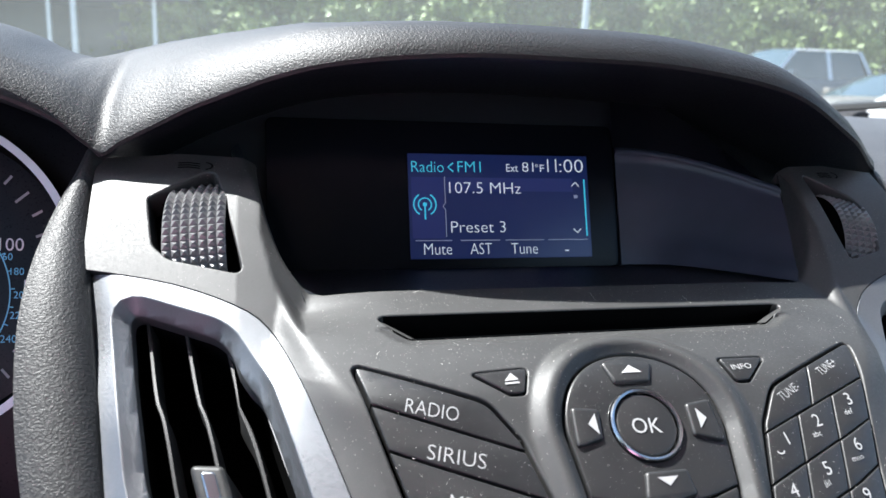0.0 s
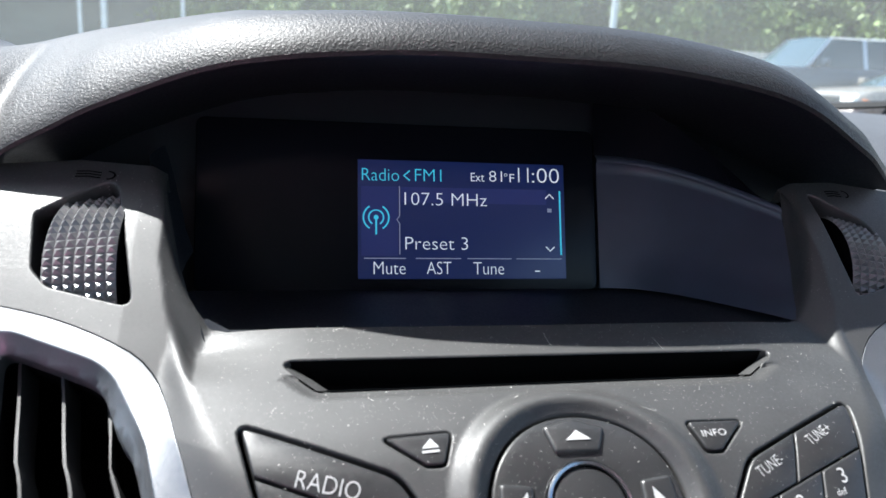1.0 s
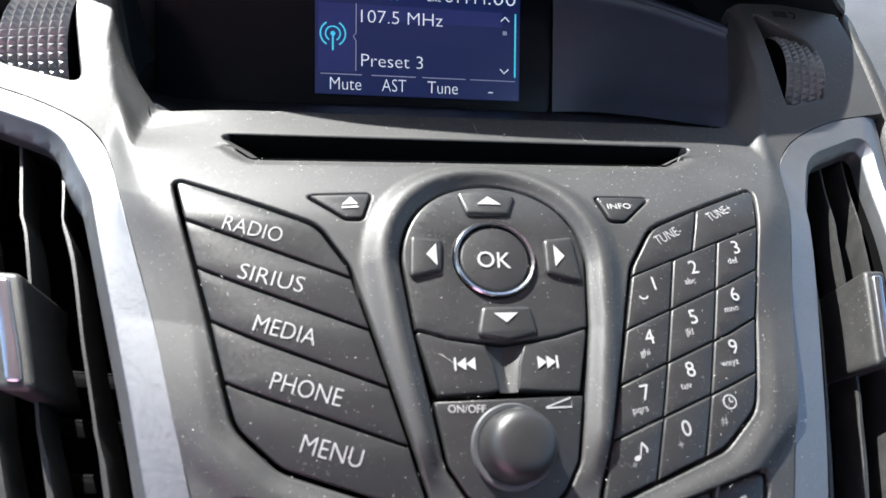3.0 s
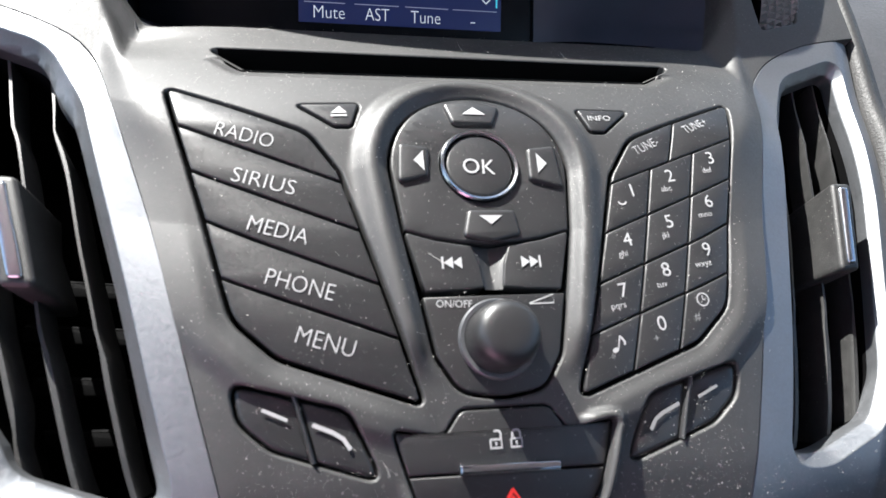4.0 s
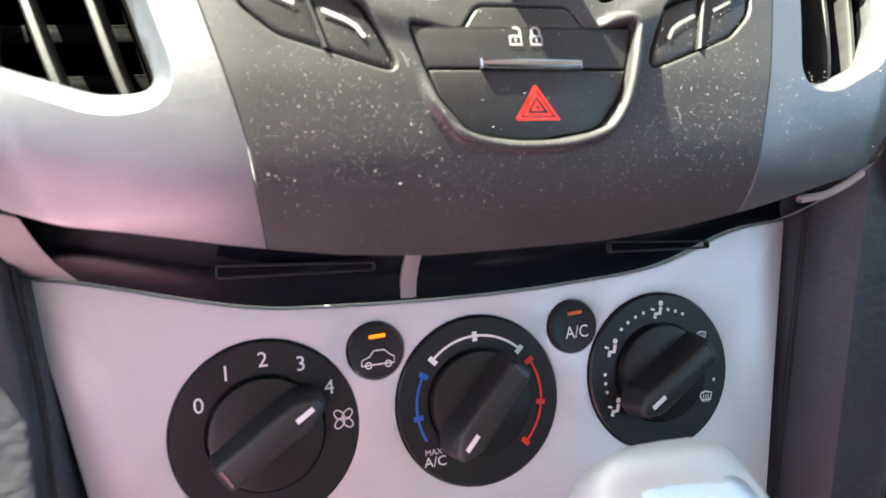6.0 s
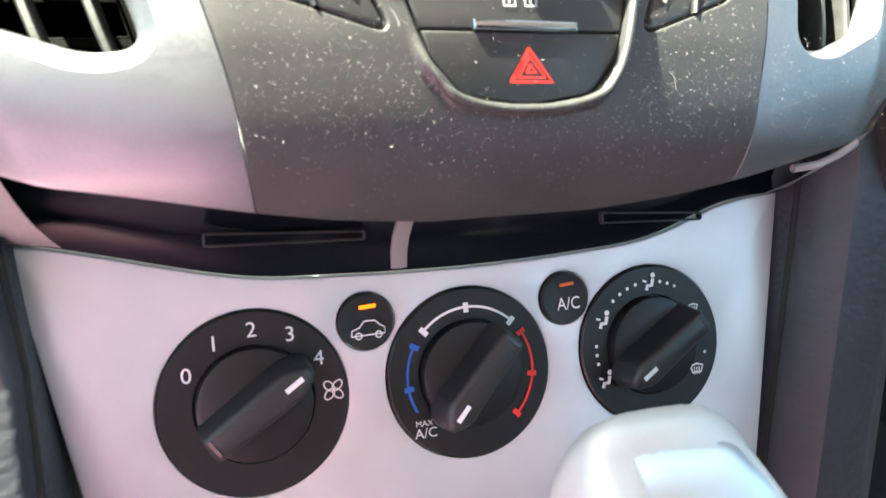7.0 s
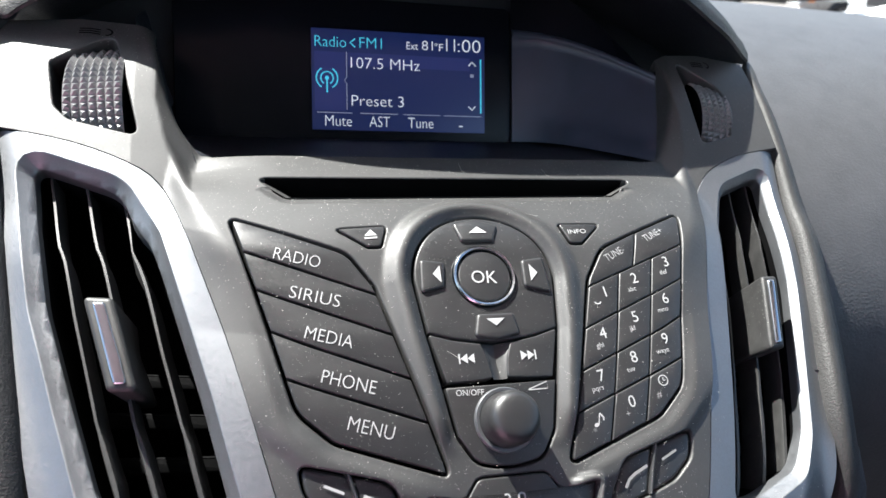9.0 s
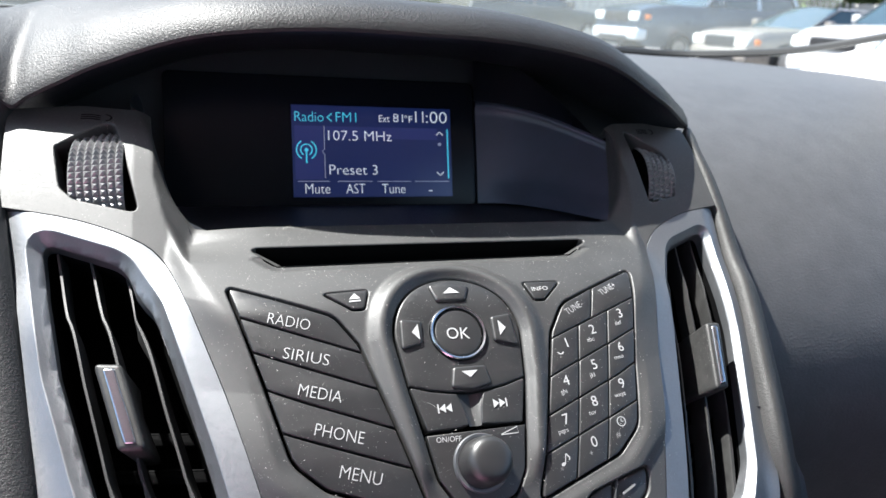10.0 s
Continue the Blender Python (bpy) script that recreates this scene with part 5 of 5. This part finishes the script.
boot = [[(lx + r * math.cos(a), ly + r * math.sin(a), z) for a in np.linspace(0, 2 * math.pi, 25)] for r, z in ((.055, .640), (.050, .648), (.035, .66), (.028, .672), (.020, .682), (.013, .69))]
part("boot", grid(boot), DARK, lever, "dark boot")


# ---- outside: car park, parked vehicles, fence and trees ----
def rise(y):
    """The car park climbs gently ahead of the car."""
    return 0.024 * max(0.0, y - 1.0) if y < 60 else 0.024 * 59


ASPHALT = material("asphalt", (0.20, 0.195, 0.19), 0.9, vary=0.2, vary_scale=0.6)
ys = [-400, -100, -20, 1, 10, 20, 35, 60, 150, 400]
tagged(part("ground", grid([[(x, y, rise(y)) for x in np.linspace(-400, 400, 9)] for y in ys]), ASPHALT), "pale sunlit car park asphalt", "ground", kind="structure")

TYRE = material("tyre_rubber", (0.012, 0.012, 0.012), 0.8, vary=0.2, vary_scale=8)
RIM = material("alloy_rim", (0.5, 0.5, 0.5), 0.35, metal=0.8, vary=0.05, vary_scale=8)
GLASS = material("car_glass", (0.03, 0.05, 0.06), 0.06, vary=0.1, vary_scale=2, spec=0.8)
LAMP = material("lamp_glass", (0.75, 0.76, 0.74), 0.15, vary=0.05, vary_scale=6)
AMBER = material("amber_lamp", (0.7, 0.2, 0.03), 0.25, vary=0.05, vary_scale=6)
GRILLE = material("dark_grille", (0.02, 0.02, 0.022), 0.4, vary=0.2, vary_scale=20)


def paint(name, c):
    return material(name, c, 0.28, metal=0.2, vary=0.04, vary_scale=2, coat=0.6)


def parked_car(name, at, turn, body, colour, label, roof_colour=None):
    """A parked vehicle pointing along +x: body gives its length, width, the side view of its shoulders and its cabin."""
    length, width, shoulder, cabin, clear = body
    v = thing(name, (at[0], at[1], rise(at[1])), label, name.replace("_", " "))
    base = Matrix.Translation((at[0], at[1], rise(at[1]))) @ Matrix.Rotation(radians(turn), 4, "Z")

    def put(pname, bm, mat, parent=None, lab=""):
        bmesh.ops.transform(bm, verts=bm.verts[:], matrix=base)
        return part(pname, bm, mat, parent or v, lab)

    rows = []
    for x, z in shoulder:
        tuck = 1 - .10 * (abs(x) / (length / 2)) ** 4
        w = width / 2 * tuck
        low = clear + (.12 if abs(x) > length * .46 else 0)
        rows.append([(x, -w * .94, low), (x, -w, low + .12), (x, -w, (low + z) / 2), (x, -w * .985, z - .10), (x, -w * .93, z - .02), (x, -w * .80, z), (x, 0, z + .025),
                     (x, w * .80, z), (x, w * .93, z - .02), (x, w * .985, z - .10), (x, w, (low + z) / 2), (x, w, low + .12), (x, w * .94, low)])
    bm = grid(rows)
    for row in (0, len(rows) - 1):
        vs = [bm.verts.new(p) for p in rows[row]]
        bm.faces.new(vs)
    bmesh.ops.remove_doubles(bm, verts=bm.verts[:], dist=1e-5)
    bmesh.ops.recalc_face_normals(bm, faces=bm.faces[:])
    put("body", bm, colour)
    (x0, z0), (x1, z1), (x2, z2), (x3, z3) = cabin
    wb, wt = width / 2 * .90, width / 2 * .70
    bm = grid([[(x1, -wt, z1 - .03), (x1, -wt * .9, z1), (x1, 0, z1 + .02), (x1, wt * .9, z1), (x1, wt, z1 - .03)], [(x2, -wt, z2 - .03), (x2, -wt * .9, z2), (x2, 0, z2 + .02), (x2, wt * .9, z2), (x2, wt, z2 - .03)]])
    put("roof", bm, roof_colour or colour)
    put("windscreen", grid([[(x0, -wb, z0), (x0 + .08, 0, z0), (x0, wb, z0)], [(x1, -wt, z1 - .03), (x1, 0, z1 + .015), (x1, wt, z1 - .03)]]), GLASS)
    put("rear_window", grid([[(x2, -wt, z2 - .03), (x2, 0, z2 + .015), (x2, wt, z2 - .03)], [(x3, -wb, z3), (x3, 0, z3), (x3, wb, z3)]]), GLASS)
    xm = (x1 + x2) / 2
    for s in (-1, 1):
        for a, c, d, e in (((x0 - .10, z0), (x1 - .04, z1 - .05), (xm + .05, z1 - .04), (xm + .05, z0)), ((xm - .03, z0), (xm - .03, z1 - .04), (x2 + .05, z2 - .05), (x3 + .15, z3))):
            put("side_window", grid([[(a[0], s * wb, a[1]), (e[0], s * wb, e[1])], [(c[0], s * wt, c[1]), (d[0], s * wt, d[1])]]), GLASS)
        for p, q in (((x0, z0), (x1, z1 - .03)), ((xm + .01, z0), (xm + .01, z1 - .03)), ((x3, z3), (x2, z2 - .03))):
            put("roof_post", grid([[(p[0] - .05, s * (wb + .005), p[1]), (p[0] + .05, s * (wb + .005), p[1])], [(q[0] - .05, s * (wt + .005), q[1]), (q[0] + .05, s * (wt + .005), q[1])]]), roof_colour or colour)
        m = box(x0 - .35, s * (width / 2 + .10) - .09, z0 + .02, x0 - .22, s * (width / 2 + .10) + .09, z0 + .17, .03)
        put("door_mirror", m, colour)
        zf = shoulder[-2][1]
        fx = length / 2
        put("headlight", box(fx - .22, s * width * .36 - .20, zf - .24, fx + .015 - .0, s * width * .36 + .14, zf - .06, .03), LAMP)
        put("turn_signal", box(fx - .28, s * width * .462 - .05, zf - .20, fx - .14, s * width * .462 + .02, zf - .10, .02), AMBER)
        for wx in (length * .32, -length * .30):
            wheel = revolved([(.0, -.10), (.22, -.10), (.30, -.11), (.345, -.08), (.35, 0), (.345, .08), (.30, .11), (.22, .10), (0, .10)], 24)
            bmesh.ops.transform(wheel, verts=wheel.verts[:], matrix=Matrix.Translation((wx, s * (width / 2 - .10), .35)) @ Matrix.Rotation(math.pi / 2, 4, "X"))
            t = put("tyre", wheel, TYRE)
            rim = revolved([(0, .0), (.05, .01), (.20, -.01), (.22, .02)], 20)
            bmesh.ops.transform(rim, verts=rim.verts[:], matrix=Matrix.Translation((wx, s * (width / 2 + .005), .35)) @ Matrix.Rotation(-s * math.pi / 2, 4, "X"))
            put("rim", rim, RIM, t)
    put("grille", box(fx - .1, -width * .24, zf - .26, fx + .03, width * .24, zf - .06, .02), GRILLE)
    put("bumper", box(fx - .25, -width * .47, clear + .12, fx + .05, width * .47, clear + .36, .06, 3), roof_colour or colour)
    put("lower_grille", box(fx - .1, -width * .3, clear + .10, fx + .056, width * .3, clear + .2, .01), GRILLE)
    return v


SEDAN = (4.8, 1.82, [(-2.4, .82), (-2.3, .98), (-1.5, 1.02), (-.8, 1.0), (.6, .99), (1.2, .96), (2.0, .90), (2.3, .82), (2.4, .66)], [(1.05, .98), (.25, 1.42), (-.95, 1.43), (-1.75, 1.03)], .18)
PICKUP = (5.7, 2.0, [(-2.85, 1.25), (-2.7, 1.30), (-1.2, 1.30), (0, 1.28), (1.2, 1.27), (2.0, 1.25), (2.6, 1.18), (2.8, 1.10), (2.85, .8)], [(1.25, 1.27), (.65, 1.90), (-1.0, 1.92), (-1.25, 1.30)], .35)
VAN = (5.2, 1.95, [(-2.6, 1.15), (-2.5, 1.22), (-1.2, 1.22), (0, 1.2), (1.2, 1.18), (1.9, 1.14), (2.4, 1.06), (2.55, .98), (2.6, .7)], [(1.35, 1.19), (.7, 1.78), (-2.2, 1.80), (-2.5, 1.22)], .25)
parked_car("pickup_truck", (11.6, 14.8), 180, PICKUP, paint("blue_grey_paint", (0.035, 0.05, 0.075)), "dark blue-grey pickup truck with a pale roof and bumper", paint("pale_silver_paint", (0.5, 0.52, 0.55)))
parked_car("sedan", (12.1, 12.4), 180, SEDAN, paint("tan_grey_paint", (0.22, 0.2, 0.18)), "grey-tan sedan parked beside a pickup truck")
parked_car("van", (12.4, 9.7), 180, VAN, paint("white_paint", (0.5, 0.5, 0.5)), "white van parked at the end of the row")
parked_car("sedan", (8.8, 19.8), 12, SEDAN, paint("dark_olive_paint", (0.07, 0.07, 0.065)), "dark sedan parked further off by the fence")

FENCE = material("grey_fence_paint", (0.45, 0.43, 0.40), 0.7, vary=0.15, vary_scale=3)
fence = thing("fence", (20.5, 14, rise(14)), "pale grey slatted fence behind the parked cars", "fence")
slat_bm = box(-.02, -.065, 0, .02, .065, 1.85, .008, 1)
first = part("slat", slat_bm, FENCE, fence)
first.location = (20.5, 6, rise(6))
for i in range(1, 150):
    y = 6 + i * .15
    ob = new("slat", first.data)
    ob.parent, ob.matrix_parent_inverse = fence, first.matrix_parent_inverse
    ob.location = (20.5 - max(0, y - 20) * .9, y, rise(y) + .01 * math.sin(i * 7.3))
for z in (.4, 1.5):
    part("rail", grid([[(20.55 + dx, y, rise(y) + z + dz) for dx, dz in ((0, -.05), (.04, -.05), (.04, .05), (0, .05))] for y in (6, 13, 20)]), FENCE, fence)

# the same kind of fence, facing the car, beyond the truck
far_fence = thing("fence", (15.5, 21.2, rise(21)), "pale grey board fence in front of the trees", "fence")
board = part("slat", box(10.7, 21.2, rise(21) - .05, 10.95, 21.23, rise(21) + 1.72, .006), FENCE, far_fence)
for i in range(1, 37):
    ob = new("slat", board.data)
    ob.matrix_basis = board.matrix_basis @ Matrix.Translation((.265 * i, 0, 0))
    ob.parent, ob.matrix_parent_inverse = far_fence, board.matrix_parent_inverse
for z in (.35, 1.4):
    part("rail", box(10.7, 21.24, rise(21) + z, 20.5, 21.29, rise(21) + z + .09), FENCE, far_fence)

METAL = material("galvanised_metal", (0.5, 0.52, 0.53), 0.45, metal=0.5, vary=0.1, vary_scale=5)
for x, y, r, h, lab in ((8.6, 20.0, .11, 9, "tall pale metal lamp post by the trees"), (-4.8, 20.5, .09, 7, "pale metal post at the edge of the car park")):
    post = thing("lamp_post", (x, y, rise(y) - .1), lab, "lamp post")
    bm = revolved([(r * 1.5, 0), (r * 1.5, .3), (r, .35), (r * .6, h)], 14)
    bmesh.ops.transform(bm, verts=bm.verts[:], matrix=Matrix.Translation((x, y, rise(y) - .1)))
    part("pole", bm, METAL, post)
    part("lamp_head", box(x - .6, y - .12, rise(y) + h - .15, x + .1, y + .12, rise(y) + h, .03), METAL, post)
SHED = material("shaded_wall_paint", (0.12, 0.14, 0.14), 0.8, vary=0.2, vary_scale=0.8)
shed = thing("shed", (-9, 22, rise(22)), "long dark open shed with pale posts under the trees", "shed")
part("wall", box(-22, 24, rise(24) - .2, -2.5, 24.3, rise(24) + 2.6), SHED, shed)
part("roof", box(-22.5, 20.5, rise(24) + 2.5, -2, 24.6, rise(24) + 2.75), SHED, shed)
for x in (-18, -14, -10.5, -8, -5.5, -3):
    part("post", box(x, 20.8, rise(21) - .1, x + .09, 20.9, rise(24) + 2.5), METAL, shed)

BARK = material("bark", (0.10, 0.075, 0.055), 0.9, grain=0.8, grain_scale=40, vary=0.3, vary_scale=6)


def leaf_material(name, c):
    m = material(name, c, 0.55, vary=0.4, vary_scale=1.3)
    b = m.node_tree.nodes["Principled BSDF"]
    b.inputs["Transmission Weight"].default_value = 0.0
    b.inputs["Subsurface Weight"].default_value = 0.0
    return m


LEAVES = [leaf_material("leaf_green", (0.085, 0.135, 0.045)), leaf_material("leaf_yellow_green", (0.15, 0.20, 0.06)), leaf_material("leaf_dark_green", (0.06, 0.10, 0.04))]


def tree(seed, height, spread, mat, low=.6, count=17000, leaf=.115):
    """A tree at the origin: tapered trunk with limbs and a crown of many leaves in clumps."""
    rnd = random.Random(seed)
    t = thing("tree", (0, 0, 0), "leafy green broadleaf tree beyond the fence", "tree", "trees round the car park")
    bms, tips = [], []

    def limb(a, b, r0, r1):
        a, b = Vector(a), Vector(b)
        d = (b - a).normalized()
        s = d.orthogonal().normalized()
        u = d.cross(s)
        rows = []
        for k in range(5):
            f = k / 4
            c = a.lerp(b, f) + Vector((rnd.uniform(-1, 1), rnd.uniform(-1, 1), 0)) * r0 * .5 * (0 < k < 4)
            r = r0 + (r1 - r0) * f
            rows.append([tuple(c + (s * math.cos(q) + u * math.sin(q)) * r) for q in np.linspace(0, 2 * math.pi, 8)])
        bms.append(grid(rows))

    trunk_top = (rnd.uniform(-.2, .2), rnd.uniform(-.2, .2), height * .55)
    limb((0, 0, -.2), trunk_top, .035 * height ** .9 + .05, .03)
    for k in range(11):
        a = k * 2.4 + rnd.uniform(-.4, .4)
        z0 = height * rnd.uniform(.15, .5)
        tip = (spread * rnd.uniform(.4, .85) * math.cos(a), spread * rnd.uniform(.4, .85) * math.sin(a), z0 + height * rnd.uniform(.02, .38))
        limb((trunk_top[0] * z0 / trunk_top[2], trunk_top[1] * z0 / trunk_top[2], z0), tip, .05, .012)
        tips.append(tip)
    for k in range(26):
        a, r = rnd.uniform(0, 6.28), spread * math.sqrt(rnd.random())
        tips.append((r * math.cos(a), r * math.sin(a), rnd.uniform(low, height) * (1 - .25 * (r / spread) ** 2)))
    part("trunk", joined(*bms), BARK, t)
    verts, faces = [], []
    sizes = [rnd.uniform(.35, .8) * spread / 3 for _ in tips]
    for i in range(count):
        k = rnd.randrange(len(tips))
        c = Vector(tips[k]) + Vector((rnd.gauss(0, 1), rnd.gauss(0, 1), rnd.gauss(0, .8))) * sizes[k] * .7
        if c.z < low * .5:
            continue
        q = Euler((rnd.uniform(-1.2, 1.2), rnd.uniform(-1.2, 1.2), rnd.uniform(0, 6.28))).to_matrix()
        s = leaf * rnd.uniform(.6, 1.4)
        n0 = len(verts)
        for p in ((-s, 0, 0), (0, -s * .5, s * .1), (s, 0, 0), (0, s * .5, s * .1)):
            verts.append(tuple(c + q @ Vector(p)))
        faces.append((n0, n0 + 1, n0 + 2, n0 + 3))
    me = bpy.data.meshes.new("crown")
    me.from_pydata(verts, [], faces)
    me.materials.append(mat)
    crown = new("crown", me)
    crown.parent = t
    return t


kinds = [tree(3, 7.5, 3.0, LEAVES[0]), tree(7, 6.5, 2.6, LEAVES[1]), tree(11, 9, 3.4, LEAVES[2], count=19000), tree(15, 4.2, 2.4, LEAVES[1], low=.2, count=13000)]
SPOTS = [(24, 17, 0), (23.5, 22, 1), (19.5, 26, 2), (12, 26, 0), (9, 27, 1), (6, 27, 0), (3.2, 28, 2), (0.5, 27, 1), (-2.5, 26, 0), (-6, 28.5, 2), (-11, 29, 0), (-16, 28, 2), (-21, 27, 0), (14, 29, 2), (7.5, 31, 2), (1.5, 32, 0),
         (-1.6, 22.6, 3), (2.2, 23.5, 3), (5.2, 23.4, 3), (22, 10, 2), (24, 16, 0), (17.8, 22.5, 1), (10.6, 33, 2), (-8, 33, 0), (20, 24, 2), (27, 11, 1),
         (-4, 37, 2), (0, 38, 0), (4, 37, 2), (8, 38, 2), (12, 37, 0), (16, 35, 2), (20, 32, 2), (24, 29, 2), (13, 24.6, 3), (16, 24.2, 3)]
rnd = random.Random(5)
for i, (x, y, k) in enumerate(SPOTS):
    m = Matrix.Translation((x, y, rise(y))) @ Matrix.Rotation(rnd.uniform(0, 6.28), 4, "Z")
    if kinds[k].get("placed"):
        copy_thing(kinds[k], m)
    else:
        kinds[k].matrix_basis = m
        kinds[k]["placed"] = 1
for k in kinds:
    del k["placed"]

# ---- dust and lint on the console ----
rnd = random.Random(9)
verts, faces = [], []


def flake(u, s, size, lift=.0006):
    n0, turn = len(verts), rnd.uniform(0, 6.28)
    k = rnd.choice((3, 4, 4))
    for i in range(k):
        a = turn + 6.283 * i / k
        r = size * rnd.uniform(.5, 1.2)
        verts.append((u + r * math.cos(a), s + r * math.sin(a), lift + rnd.uniform(0, .0002)))
    faces.append(tuple(range(n0, n0 + k)))


for i in range(8200):
    zone = rnd.random()
    if zone < .45:
        u, s = rnd.uniform(-.07, .07), rnd.triangular(-.126, -.06, -.105)
    elif zone < .75:
        u, s = rnd.uniform(-.088, .088), rnd.uniform(-.07, .03)
    else:
        u, s = rnd.uniform(-.1, .1), rnd.uniform(.03, .069)
    if -.08 < u < .08 and .040 < s < .054:
        continue
    if -.028 < u < .028 and -.107 < s < -.075 and rnd.random() < .8:
        continue
    flake(u, s, .00006 + .00014 * rnd.random() ** 5)
for i in range(500):
    flake(rnd.uniform(.072, .13), rnd.uniform(-.118, -.09), .00006 + .00015 * rnd.random() ** 3, .0022)
for i in range(12):
    u, s, a = rnd.uniform(-.09, .09), rnd.choice((rnd.uniform(.026, .037), rnd.uniform(.055, .066), rnd.uniform(-.12, .03))), rnd.uniform(0, 6.28)
    n = rnd.randrange(4, 12)
    for k in range(n):
        w = .00004
        n0 = len(verts)
        b = a + rnd.uniform(-.35, .35)
        p, q = (u, s), (u + .0006 * math.cos(b), s + .0006 * math.sin(b))
        d = (-math.sin(b) * w, math.cos(b) * w)
        verts += [(p[0] - d[0], p[1] - d[1], .0008), (q[0] - d[0], q[1] - d[1], .0008), (q[0] + d[0], q[1] + d[1], .0008), (p[0] + d[0], p[1] + d[1], .0008)]
        faces.append((n0, n0 + 1, n0 + 2, n0 + 3))
        (u, s), a = q, b
co = np.array(verts)
co[:, 2] += fascia_relief(co[:, 0], co[:, 1])
me = bpy.data.meshes.new("dust")
me.from_pydata([tuple(p) for p in face(co)], [], faces)
me.materials.append(LINT)
tagged(new("dust", me), "pale dust specks and lint on the fascia", "dust", kind="stuff")
